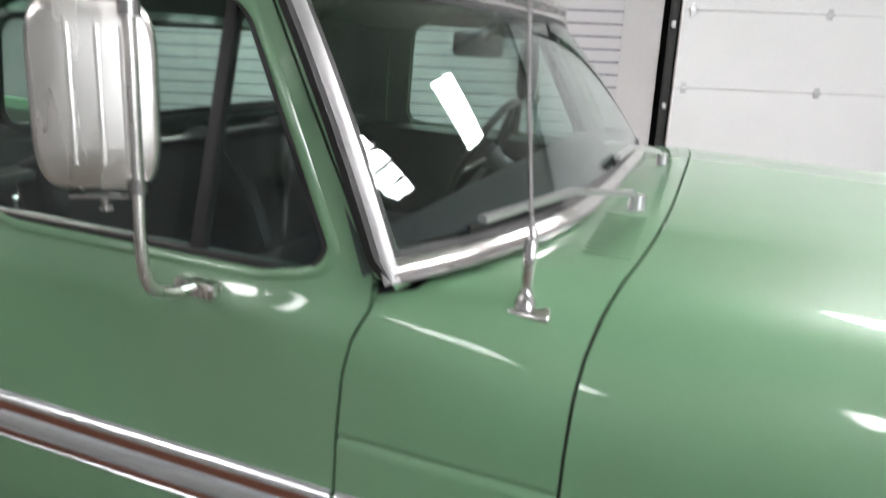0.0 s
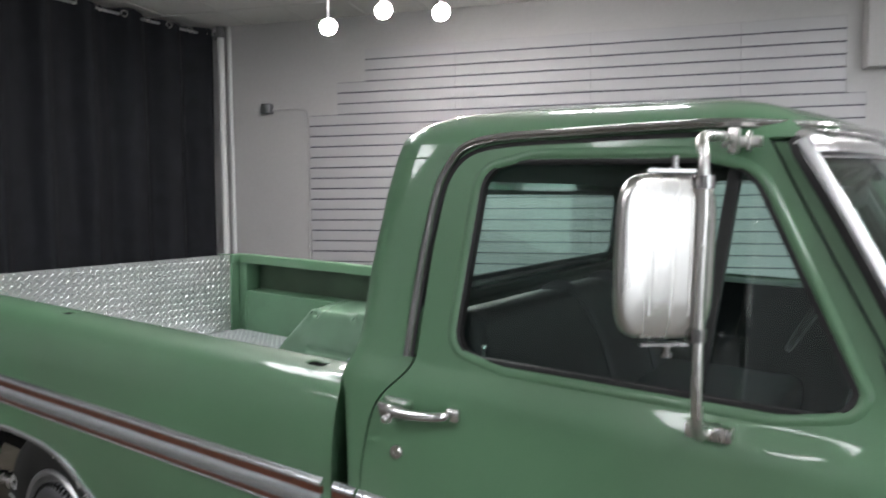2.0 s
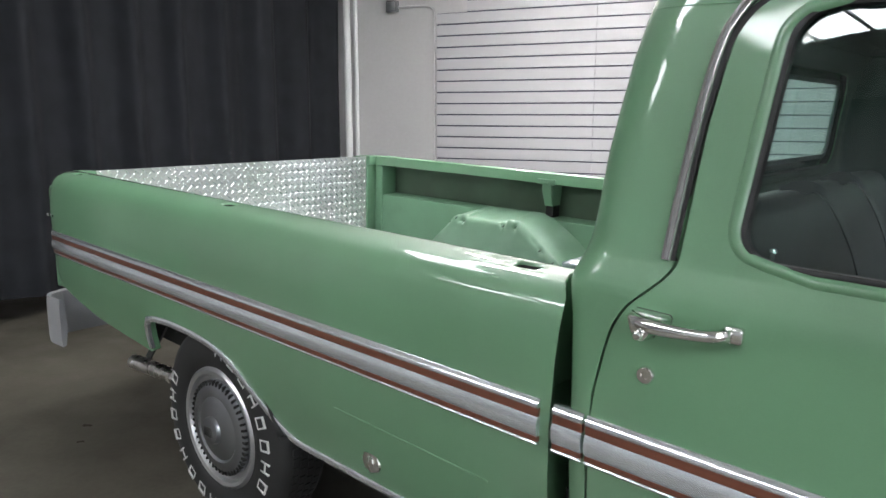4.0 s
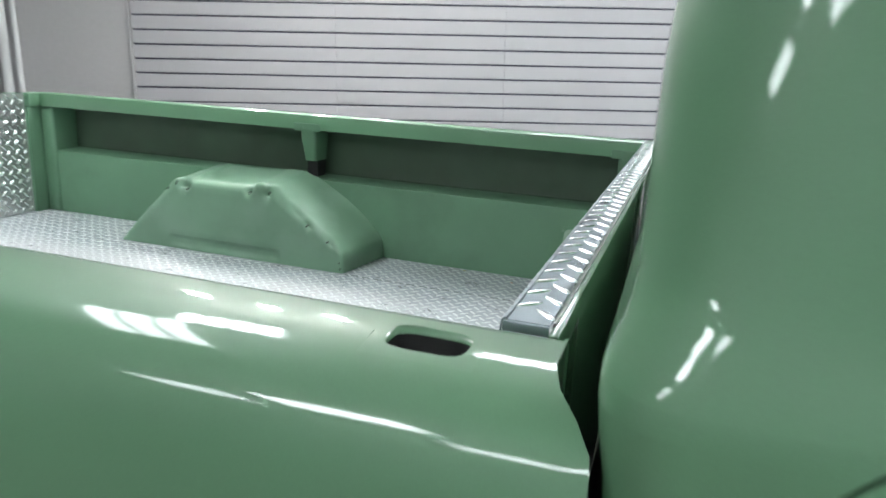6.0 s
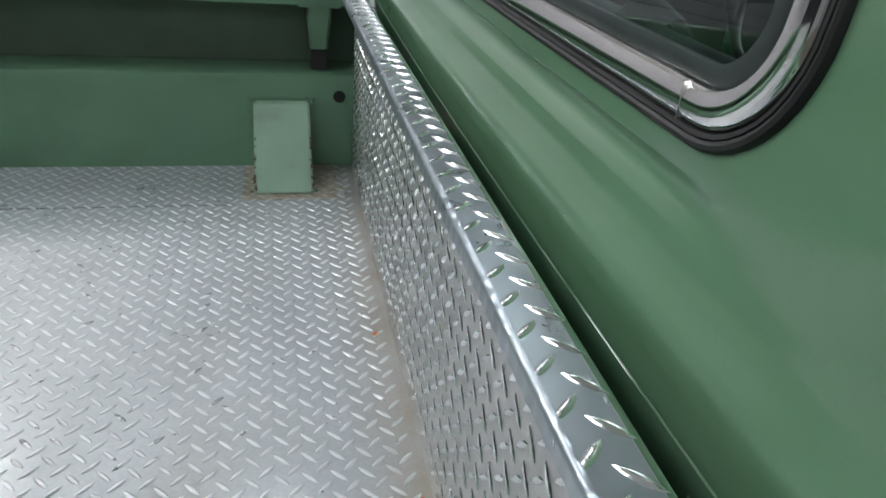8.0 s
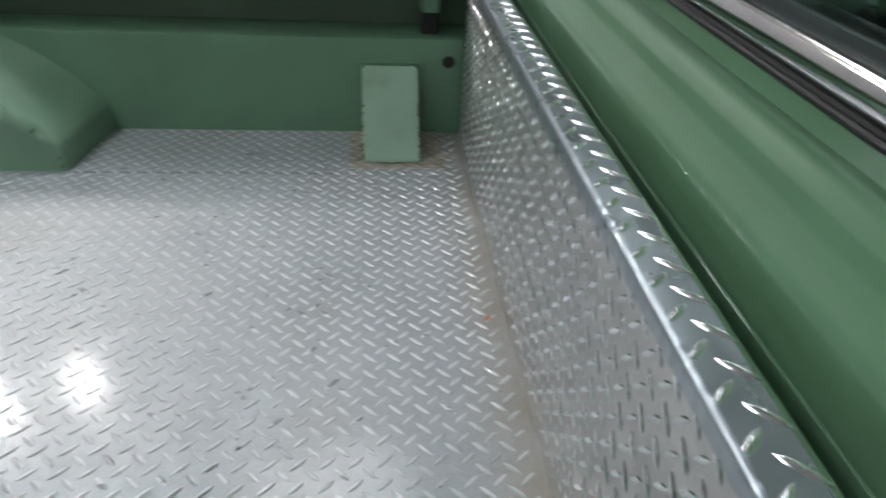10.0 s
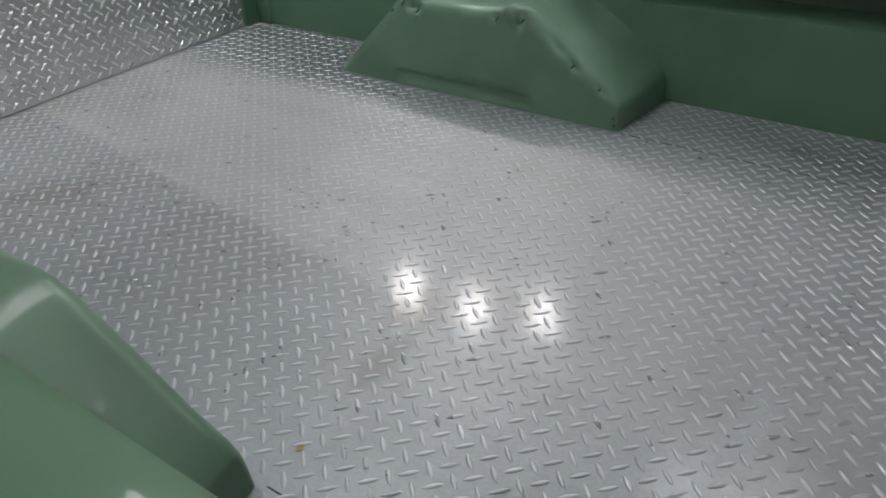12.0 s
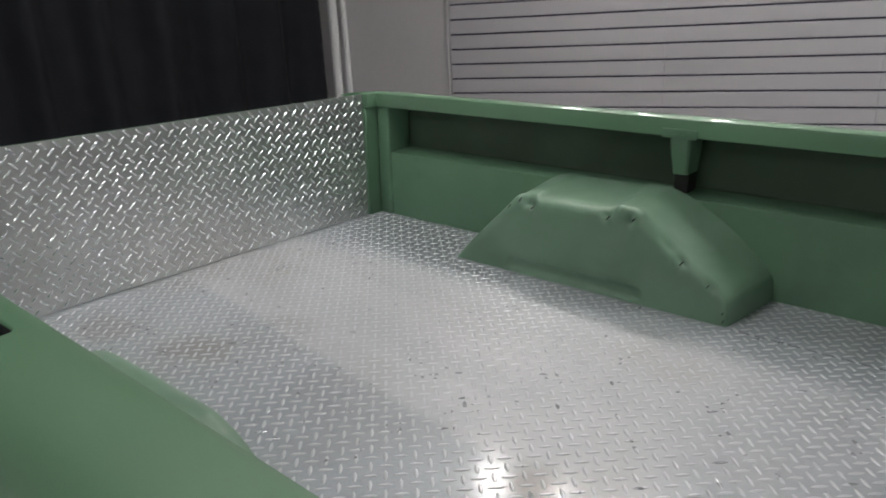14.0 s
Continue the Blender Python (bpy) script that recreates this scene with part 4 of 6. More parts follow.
def roof():
    bm = bmesh.new()
    base = cab_outline(1.835)
    loop = base + [(x, -y) for x, y in base[-2:0:-1]]
    prof = [(0.0, 1.835), (0.004, 1.846), (0.014, 1.860), (0.030, 1.874), (0.055, 1.889), (0.09, 1.902), (0.14, 1.914), (0.20, 1.924), (0.27, 1.932), (0.34, 1.9375), (0.40, 1.940), (0.44, 1.941)]
    cx = 0.60
    rings = []
    for d, z in prof:
        ring = []
        for x, y in loop + loop[:1]:
            back = x < cx
            gx = min(1.0, d / 0.455)
            fx = cx + (x - cx) * (1 - gx)
            if not back:
                fx = cx + (x - cx) * (1 - min(1.0, d / 0.52))
            fy = y * (1 - d / 0.93)
            ring.append((fx, fy, z + 0.016 * (d / 0.44) * (1 - (fy / 0.93) ** 2)))
        rings.append(ring)
    sheet(bm, rings)
    bm.faces.new([bm.verts.new(p) for p in rings[-1][:-1]])
    bmesh.ops.remove_doubles(bm, verts=bm.verts, dist=1e-5)
    bmesh.ops.recalc_face_normals(bm, faces=bm.faces)
    if sum(f.normal.z for f in bm.faces) < 0:
        bmesh.ops.reverse_faces(bm, faces=bm.faces)
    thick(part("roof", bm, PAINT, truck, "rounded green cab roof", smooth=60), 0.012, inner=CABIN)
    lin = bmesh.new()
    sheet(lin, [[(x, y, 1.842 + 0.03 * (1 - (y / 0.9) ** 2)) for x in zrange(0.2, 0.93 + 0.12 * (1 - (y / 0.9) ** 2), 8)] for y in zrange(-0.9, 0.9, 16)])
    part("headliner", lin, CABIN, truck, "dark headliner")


roof()
# drip rail: up behind each door, over it and across the windscreen
side_line = [(0.266, 1.376), (0.274, 1.50), (0.285, 1.62), (0.302, 1.73), (0.324, 1.785), (0.366, 1.828), (0.45, 1.845), (0.60, 1.851), (0.78, 1.857), (0.88, 1.859)]
near_line = [(x, -(flank(z) + (0.006 if z > 1.8 else 0.001)), z) for x, z in side_line]
front_line = [(roof_edge_x(y) + 0.010, y, 1.858 - 0.004 * (y / 0.93) ** 2) for y in zrange(-0.86, 0.86, 24)]
far_line = [(x, -y, z) for x, y, z in reversed(near_line)]
path = curve_pts(near_line + front_line + far_line, 220)


def rail_out(i):
    p = path[i]
    if p.x > 0.93:
        return (1.0, 0.35 * p.y, 0.0)
    return (0.0 if p.x < 0.86 else 0.6, math.copysign(1.0, p.y), 0.0)


bm = bmesh.new()
sweep(bm, path, [(0.006, -0.009), (0.009, -0.0075), (0.011, -0.002), (0.0085, 0.004), (0.0105, 0.0065), (0.007, 0.0085), (-0.012, 0.0085), (-0.012, -0.009)], side=rail_out)
part("drip_rail", bm, DRIP, truck, "bright metal drip rail over doors and windscreen")
for s in (NEAR, FAR):
    # shadow line under the drip rail, modelled as a thin black strip
    bm = bmesh.new()
    line = curve_pts([(x + (0.010 if z < 1.8 else 0.008), s * (flank(z) + 0.0005), z - (0.016 if z > 1.8 else 0.008 if z > 1.7 else 0.0)) for x, z in side_line], 60)
    sweep(bm, line, [(0.0022, -0.005), (0.0030, 0.0), (0.0022, 0.005), (-0.01, 0.005), (-0.01, -0.005)], side=lambda i: (0, s, 0))
    part("drip_shadow_strip", bm, RUBBER, truck, "black strip standing in for the shadow line under the drip rail")
    # welded seam between roof and cab corner
    bm = bmesh.new()
    z = 1.806
    xb, w, r = lerp_table(BACK, z), flank(z), lerp_table(CORNER_R, z)
    arc = [(xb + r * (1 - math.cos(a)) - 0.0005, s * (w - r + r * math.sin(a) + 0.0004), z) for a in zrange(0.0, math.pi / 2, 12)]
    sweep(bm, arc + [(0.325, s * (w + 0.0004), z)], [(0.0008, -0.0016), (0.0014, 0.0), (0.0008, 0.0016), (-0.003, 0.0016), (-0.003, -0.0016)], side=lambda i: (-1, s, 0) if i < 11 else (0, s, 0))
    part("roof_seam", bm, PAINT, truck)


# windscreen
def ws_low(v):
    a = abs(v)
    return Vector((1.420 - 0.193 * a ** 4, 1.0155 * v, 1.450 - 0.024 * a ** 4))


def ws_top(v):
    a = abs(v)
    return Vector((1.100 - 0.099 * a ** 3.2, 0.936 * v, 1.842 - 0.016 * a ** 2))


def ws_point(v, w):
    p = ws_low(v).lerp(ws_top(v), w)
    return p + Vector((0.6, 0, 0.5)) * 0.02 * 4 * w * (1 - w) * (1 - 0.5 * v * v)


pane = bmesh.new()
sheet(pane, [[ws_point(v, w) for v in zrange(-1, 1, 40)] for w in zrange(0, 1, 12)], False)
wp = thick(part("windscreen_pane", pane, GLASS, truck, "curved tinted windscreen glass"), 0.005)
wp.visible_shadow = False
vs_ = zrange(-1, 1, 44)
for name, pts, w in (("windscreen_lower_trim", [ws_point(v, 0.0) for v in vs_], 0.034), ("windscreen_upper_trim", [ws_point(v, 0.985) + Vector((0.004, 0, 0.004)) for v in vs_], 0.044),
                     ("windscreen_side_trim", [ws_point(-1, w_) for w_ in zrange(-0.03, 1.0, 12)], 0.024), ("windscreen_side_trim", [ws_point(1, w_) for w_ in zrange(-0.03, 1.0, 12)], 0.026)):
    bm = bmesh.new()
    mid = len(pts) // 2

    def facing(i, pts=pts, name=name):
        p = pts[i]
        return (0.77, 0.55 * p.y, 0.64) if "side" not in name else (0.45, math.copysign(0.85, p.y), 0.35)
    flat = [(-0.004, -w / 2), (0.007, -w / 2), (0.0095, -w / 2 + 0.003), (0.0105, 0), (0.0095, w / 2 - 0.003), (0.007, w / 2), (-0.004, w / 2)]
    sweep(bm, pts, flat if "side" in name else [(-0.004, -w / 2), (0.006, -w / 2), (0.012, -w / 5), (0.012, w / 5), (0.006, w / 2), (-0.004, w / 2)], side=facing)
    part(name, bm, GREY_TRIM if "side" in name else SCREEN_TRIM, truck, "bright metal windscreen trim")
    if "side" in name:
        continue
rb = bmesh.new()
loop = [ws_point(v, 0.02) for v in vs_] + [ws_point(1, w_) for w_ in zrange(0.05, 0.95, 10)] + [ws_point(v, 0.975) for v in reversed(vs_)] + [ws_point(-1, w_) for w_ in zrange(0.95, 0.05, 10)]
sweep(rb, loop, [(0.003, -0.023), (0.003, 0.023), (-0.012, 0.023), (-0.012, -0.023)], True, lambda i: (0.7, 0.3 * loop[i].y, 0.6))
part("windscreen_seal", rb, RUBBER, truck, "black rubber windscreen seal")
# windscreen pillars between door and glass
for s in (NEAR, FAR):
    bm = bmesh.new()
    rows = []
    for w in zrange(-0.05, 1.0, 14):
        p = ws_low(s).lerp(ws_top(s), w)
        z = p.z
        xd = lerp_table(DOOR_FRONT, z) + 0.002
        rows.append([(xd, s * flank(z), z), (xd + (p.x - xd) * 0.55, s * (flank(z) + 0.001), z), (p.x + 0.002, s * (abs(p.y) + 0.006), z + 0.002), (p.x + 0.01, s * (abs(p.y) - 0.03), z)])
    sheet(bm, rows, s == FAR)
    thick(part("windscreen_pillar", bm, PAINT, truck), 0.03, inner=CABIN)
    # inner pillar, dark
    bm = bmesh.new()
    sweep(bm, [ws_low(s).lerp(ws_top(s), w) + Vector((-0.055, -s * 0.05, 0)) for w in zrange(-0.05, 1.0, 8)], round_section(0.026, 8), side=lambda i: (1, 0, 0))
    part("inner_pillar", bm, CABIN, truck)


# cowl, wings and bonnet: one cross-section carried forward
SHOULDER_DOOR = [(0.948, 1.4055), (0.968, 1.394), (0.985, 1.380), (0.999, 1.362), (1.009, 1.340), (1.016, 1.312), (1.020, 1.280), (1.021, 1.245)]
SHOULDER = [(0.905, 1.400), (0.930, 1.386), (0.953, 1.366), (0.973, 1.343), (0.990, 1.318), (1.004, 1.290), (1.014, 1.258), (1.021, 1.215)]


def deck(y, x):
    """Height of the top surface across the nose."""
    a = abs(y)
    z = lerp_table([(0.0, 1.462), (0.35, 1.458), (0.55, 1.451), (0.68, 1.443), (0.76, 1.436), (0.82, 1.4285), (0.86, 1.4205), (0.89, 1.4085)], a)
    drop = 0.012 * (x - 1.5) + 0.03 * max(0, (x - 1.9)) ** 2 if x > 1.5 else 0.0
    if x > 2.55:
        drop += 0.35 * ((x - 2.55) / 0.3) ** 3 * 0.35
    return z - drop


def nose_ring(x, s, zlow, cols=22):
    """From the middle outward over the shoulder and down the side."""
    pts = []
    for k in range(cols + 1):
        y = 0.89 * (k / cols) ** 0.8
        pts.append((x, s * y, deck(y, x)))
    d = deck(0.89, x) - 1.4085
    w = tail_width(x, 1.2) - flank(1.2)
    for y, z in SHOULDER:
        pts.append((x, s * (y + w), z + d))
    for z in zrange(1.20, zlow, 10):
        pts.append((x, s * (flank(z) + w), z))
    return pts


def gap_x(y):
    """The bonnet's rear edge bows forward towards the middle."""
    return 1.566 - 0.058 * min(1, abs(y) / 0.95) ** 4


def cowl(s):
    bm = bmesh.new()
    rows = []
    n = 12
    tops = [0.89 * (k / 22) ** 0.8 for k in range(23)]
    sides = [1.20, 1.165, 1.157, 1.152, 1.149, 1.144, 1.13, 1.08, 1.0, 0.9, 0.8, 0.7, 0.62]
    for i in range(n + 1):
        f = i / n
        ring = []
        for y in tops:
            lo = ws_low(min(1.0, y / 1.0155))
            x = lo.x - 0.014 + (gap_x(y) - 0.0025 - lo.x + 0.014) * f
            ring.append((x, s * y, (min(lo.z - 0.022, deck(y, x))) * (1 - f) ** 2 + deck(y, x) * (1 - (1 - f) ** 2)))
        for (y0, z0), (y1, z1) in zip(SHOULDER_DOOR, SHOULDER):
            y, z = y0 + (y1 - y0) * f, z0 + (z1 - z0) * f
            xd = lerp_table(DOOR_FRONT, z) + 0.0025
            if z > 1.385:
                xd = ws_low(min(1.0, y / 1.0155)).x - 0.012
            xg = lerp_table([(1.20, 1.498), (1.30, 1.499), (1.345, 1.503), (1.385, 1.512), (1.402, 1.518)], z) - 0.0025
            ring.append((xd + (xg - xd) * f, s * y, z))
        for z in sides:
            xd = lerp_table(DOOR_FRONT, z) + 0.0025
            ring.append((xd + (1.4955 - xd) * f, s * (flank(z) - (0.005 if abs(z - 1.1505) < 0.003 else 0.0)), z))
        rows.append(ring)
    sheet(bm, rows, s == NEAR)
    bmesh.ops.recalc_face_normals(bm, faces=bm.faces)
    if sum(f.normal.y * s for f in bm.faces) < 0:
        bmesh.ops.reverse_faces(bm, faces=bm.faces)
    thick(part("cowl_panel", bm, PAINT, truck, "green cowl panel below the windscreen", smooth=50), 0.010)


def bonnet():
    bm = bmesh.new()
    for s in (NEAR, FAR):
        rows = []
        for i in range(21):
            f = i / 20
            ring = []
            for p in nose_ring(1.5, s, 0.98):
                xg = gap_x(p[1]) if abs(p[1]) < 0.90 else lerp_table([(1.20, 1.498), (1.30, 1.499), (1.345, 1.503), (1.385, 1.512), (1.402, 1.518)], p[2])
                ring.append(xg + 0.0025 + (2.84 - xg) * f)
            row = []
            for q, x in zip(range(len(ring)), ring):
                row.append(nose_ring(x, s, 0.98)[q])
            rows.append(row)
        sheet(bm, rows, s == NEAR)
    bmesh.ops.remove_doubles(bm, verts=bm.verts, dist=1e-4)
    bmesh.ops.recalc_face_normals(bm, faces=bm.faces)
    thick(part("bonnet", bm, PAINT, truck, "broad green bonnet with soft shoulder creases"), 0.012)


bonnet()
for s in (NEAR, FAR):
    cowl(s)
    bm = bmesh.new()
    rows = []
    for x in zrange(1.5, 2.84, 40):
        arch = 0.60
        dx = abs(x - 2.03)
        if dx < 0.43:
            arch = 0.60 + 0.26 * math.sqrt(max(0, 1 - (dx / 0.43) ** 2.4))
        w = tail_width(x, 1.0) - flank(1.0)
        rows.append([(x, s * (flank(z) + w), z) for z in zrange(0.975, max(arch, 0.60), 6)])
    sheet(bm, rows, s == NEAR)
    thick(part("wing", bm, PAINT, truck, "lower green front wing"), 0.012)
    trim_run(1.157, 1.492, s, truck)
    trim_run(1.508, 2.80, s, truck)
    trim_run(0.075, 0.141, s, truck)

# ---- the bed ----
BED_X0, RAIL = -2.60, 1.295
LOW_EDGE = [(-2.60, 1.02), (-2.58, 0.95), (-2.53, 0.876), (-2.386, 0.79), (-2.10, 0.726), (-1.70, 0.692), (-1.685, 0.700), (-1.675, 0.80), (-1.655, 0.832), (-1.60, 0.846), (-1.486, 0.856), (-1.36, 0.855), (-1.25, 0.846), (-1.168, 0.826), (-1.10, 0.790), (-1.048, 0.750), (-0.967, 0.688), (-0.92, 0.650), (-0.872, 0.626), (-0.82, 0.618), (0.08, 0.606)]


def low_edge(x):
    """The bed side's lower edge, its corners eased."""
    return sum(lerp_table(LOW_EDGE, x + d) * k for d, k in ((-0.022, 1), (-0.011, 2), (0.0, 3), (0.011, 2), (0.022, 1))) / 9 if x > -1.64 else lerp_table(LOW_EDGE, x)


def bed_front(z):
    return lerp_table([(0.60, 0.062), (0.80, 0.058), (1.05, 0.064), (1.20, 0.070), (1.247, 0.071), (1.266, 0.0685), (1.281, 0.056), (1.290, 0.040), (1.2955, 0.032), (1.30, 0.031)], z)


def bed_side(s):
    t = new("bed_side")
    t.parent = truck
    tagged(t, "green bed side with rounded rail and moulding")
    bm = bmesh.new()
    xs = sorted(set([BED_X0, -2.59, -2.57, -2.54, -2.50, -2.45, -2.4] + zrange(-2.35, -1.72, 8) + [p[0] for p in LOW_EDGE if -2.1 < p[0] < 0] + zrange(-1.60, -0.80, 54) + [-1.698, -1.690, -1.683, -1.680, -1.676, -1.673, -1.668, -1.662, -1.648, -1.640, -1.63, -1.615] + zrange(-0.8, 0.0, 10) + [0.02, 0.04, 0.052, 1.0] + [v for p, q in POCKETS for v in (p - 0.012, q + 0.012)]))
    xs = [x for x in xs if not any(p - 0.0119 < x < q + 0.0119 for p, q in POCKETS)]
    roll = [(0.866, 1.240), (0.866, 1.284), (0.868, 1.291), (0.874, RAIL), (0.885, 1.2965), (0.925, 1.2955), (0.955, 1.290), (0.978, 1.281), (0.995, 1.266), (1.006, 1.247), (1.013, 1.222), (1.018, 1.19)]
    rows = []
    for x in xs:
        r = []
        last = x > 0.5
        dw = tail_width(max(x, -2.6), 1.1) - flank(1.1) if not last else 0
        tail = max(0.0, (-2.40 - x) / 0.2)
        for y, z in roll:
            yy = y + dw * max(0, (y - 0.866) / 0.154)
            end = bed_front(z) if y > 0.93 else 0.031
            xx = end if last else x if x <= 0 else end * x / 0.058
            r.append((xx, s * yy, z - 0.012 * tail ** 2 * (1 if z > 1.25 else 0.4)))
        zl = low_edge(min(x, 0.07))
        for k in range(1, 15):
            z = 1.19 + (zl - 1.19) * k / 14
            r.append((bed_front(z) if last else x if x <= 0 else bed_front(z) * x / 0.058, s * (flank(z) + dw), z))
        # return flange under the lower edge
        r.append((bed_front(zl) if last else x, s * (flank(zl) + dw - 0.03), zl + 0.004))
        rows.append(r)
    def cut(i, j):
        mid = (xs[i] + min(xs[i + 1], 0.05)) / 2
        return j in (4, 5) and any(p - 0.012 < mid < q + 0.012 for p, q in POCKETS)
    sheet(bm, rows, s == NEAR, cut)
    bmesh.ops.recalc_face_normals(bm, faces=bm.faces)
    if sum(f.normal.z for f in bm.faces if f.calc_center_median().z > 1.29) < 0:
        bmesh.ops.reverse_faces(bm, faces=bm.faces)
    part("skin", bm, PAINT, t)
    # rear closing roll
    eb = bmesh.new()
    ring = [Vector(p) for p in rows[0][3:-1]]
    sheet(eb, [ring, [Vector((p.x - 0.004, p.y - s * 0.05, p.z)) for p in ring], [Vector((p.x + 0.03, p.y - s * 0.09, p.z)) for p in ring]])
    part("rear_corner", eb, PAINT, t)
    # front closing panel
    fb = bmesh.new()
    ring = [Vector(p) for p in rows[-1][3:-1]]
    sheet(fb, [ring, [Vector((p.x - 0.003, p.y - s * 0.006, p.z)) for p in ring], [Vector((p.x * 0.7 + 0.008, p.y - s * 0.016, p.z - 0.003)) for p in ring], [Vector((0.030, p.y - s * 0.022, p.z - 0.004)) for p in ring], [Vector((0.0285, s * 0.80, p.z - 0.003)) for p in ring]])
    part("front_edge", fb, PAINT, t)
    # inner wall: lower panel, ledge, recess behind the posts
    iw = bmesh.new()
    prof = [(0.885, 0.80), (0.885, 1.045), (0.888, 1.056), (0.897, 1.060), (0.996, 1.064)]
    sheet(iw, [[(x, s * y, z) for y, z in prof] for x in zrange(-2.49, 0.03, 10)], s == FAR)
    part("inner_wall", iw, BED_PAINT, t, "dull green inner bed wall")
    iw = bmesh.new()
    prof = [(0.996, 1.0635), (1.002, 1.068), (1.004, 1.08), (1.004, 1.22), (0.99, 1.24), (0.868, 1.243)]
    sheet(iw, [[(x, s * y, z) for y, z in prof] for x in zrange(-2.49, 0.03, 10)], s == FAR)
    # rail shade is partly in this darker colour, besides the grime
    part("rail_recess", iw, RECESS_PAINT, t, "grimy green recess under the rail, darkened for shade")
    for x0, w in ((-2.44, 0.055), (-1.205, 0.030), (-0.075, 0.030)):
        pb = bmesh.new()
        if x0 < -2:
            box(pb, -2.492, -2.470, s * 0.813 if s > 0 else -1.0, 1.0 if s > 0 else -0.813, 0.80, 1.2395, bevel=0.004)
            box(pb, -2.4695, -2.405, s * 0.872 if s > 0 else -1.0, 1.0 if s > 0 else -0.872, 0.80, 1.2395, bevel=0.012, segs=3)
            box(pb, -2.492, -2.452, s * 0.813 if s > 0 else -0.8655, 0.8655 if s > 0 else -0.813, 1.240, 1.2935, bevel=0.004)
        else:
            rows_ = [(-w, w, 0.867, 1.252), (-w, w, 0.870, 1.20), (-w * 0.8, w * 0.8, 0.882, 1.15), (-w * 0.75, w * 0.75, 0.888, 1.125)]
            sheet(pb, [[(x0 + a, s * 0.966, z), (x0 + a, s * (y + 0.006), z), (x0 + a + 0.006, s * y, z), (x0 + b - 0.006, s * y, z), (x0 + b, s * (y + 0.006), z), (x0 + b, s * 0.966, z)] for a, b, y, z in rows_], s == NEAR)
            box(pb, x0 - w - 0.022, x0 + w + 0.022, s * 0.862 if s > 0 else -0.8665, 0.8665 if s > 0 else -0.862, 1.235, 1.262, bevel=0.001)
            for sx in (-1, 1):
                lathe(pb, [(0.0, 0.003), (0.004, 0.002), (0.006, 0)], 8, "y", (x0 + sx * 0.012, s * 0.861, 1.25))
        part("post", pb, BED_PAINT, t)
        # solid black block takes the place of the shade below the post
        if x0 > -2:
            part("post_shade_block", boxed(x0 - w * 0.7, x0 + w * 0.7, s * 0.905 if s > 0 else -0.966, 0.966 if s > 0 else -0.905, 1.067, 1.1245), UNDER, t, "black block standing in for the dark gap below the post", smooth=0)
    # stake pockets in the rail
    for px0, px1 in POCKETS:
        pk = bmesh.new()
        cx, cy, hx, hy = (px0 + px1) / 2, 0.919, (px1 - px0) / 2, 0.021
        loop = []
        for a in [2 * math.pi * q / 32 for q in range(32)]:
            c, sn = math.cos(a), math.sin(a)
            loop.append((cx + hx * math.copysign(abs(c) ** 0.5, c), s * (cy + hy * math.copysign(abs(sn) ** 0.5, sn)), 0))
        def rail_z(y):
            return lerp_table([(0.885, 1.2965), (0.925, 1.2955), (0.955, 1.290)], abs(y))
        rect = []
        for x, y, _ in loop:
            dx, dy = (x - cx) / hx, (abs(y) - cy) / hy
            k = max(abs(dx), abs(dy))
            ex = cx + dx / k * (hx + 0.012)
            ey = lerp_table([(-1.0, 0.885), (1.0, 0.955)], dy / k)
            rect.append((ex, s * ey, rail_z(ey)))
        edge = [(x, y, rail_z(y) - 0.0005) for x, y, _ in loop]
        inner = [(cx + (x - cx) * 0.965, s * cy + (y - s * cy) * 0.94, rail_z(y) - 0.005) for x, y, _ in loop]
        wall = [(x, y, rail_z(y) - 0.0075) for x, y, _ in inner]
        deep = [(x, y, 1.2435) for x, y, _ in inner]
        sheet(pk, [q + q[:1] for q in (rect, edge, inner, wall)])
        bmesh.ops.recalc_face_normals(pk, faces=pk.faces)
        if sum(f.normal.z for f in pk.faces if f.calc_center_median().z > 1.28) < 0:
            bmesh.ops.reverse_faces(pk, faces=pk.faces)
        rim = part("stake_pocket_rim", pk, PAINT, t, smooth=0)
        nn = []
        for v in rim.data.vertices:
            x, y, z = v.co
            slope = lerp_table([(0.885, 0.0), (0.925, 0.08), (0.955, 0.27)], abs(y))
            outer = Vector((0, s * slope, 1)).normalized()
            inward = Vector((cx - x, (s * cy - y) * 3, 0)).normalized()
            depth = (rail_z(y) - z) / 0.005
            nn.append(outer if depth < 0.3 else (outer + inward * 1.2).normalized() if depth < 1.5 else inward)
        rim.data.polygons.foreach_set("use_smooth", [True] * len(rim.data.polygons))
        rim.data.normals_split_custom_set_from_vertices(nn)
        # pocket inside is coloured black for its shade
        hole = bmesh.new()
        sheet(hole, [q + q[:1] for q in (wall, deep)])
        hole.faces.new([hole.verts.new(p) for p in deep])
        bmesh.ops.recalc_face_normals(hole, faces=hole.faces)
        part("stake_pocket", hole, UNDER, t, "stake pocket opening, blackened inside for shade", smooth=0)
    trim_run(-2.585, 0.040, s, t)
    cr = bmesh.new()
    sweep(cr, [(x, s * (flank(0.815 - 0.02 * (x + 0.36)) - 0.0012), 0.815 - 0.02 * (x + 0.36)) for x in zrange(-0.62, -0.10, 6)], round_section(0.0035, 8), side=lambda i: (0, s, 0))
    part("crease", cr, PAINT, t)
    # bright lip round the wheel arch and along the sill
    lip = bmesh.new()
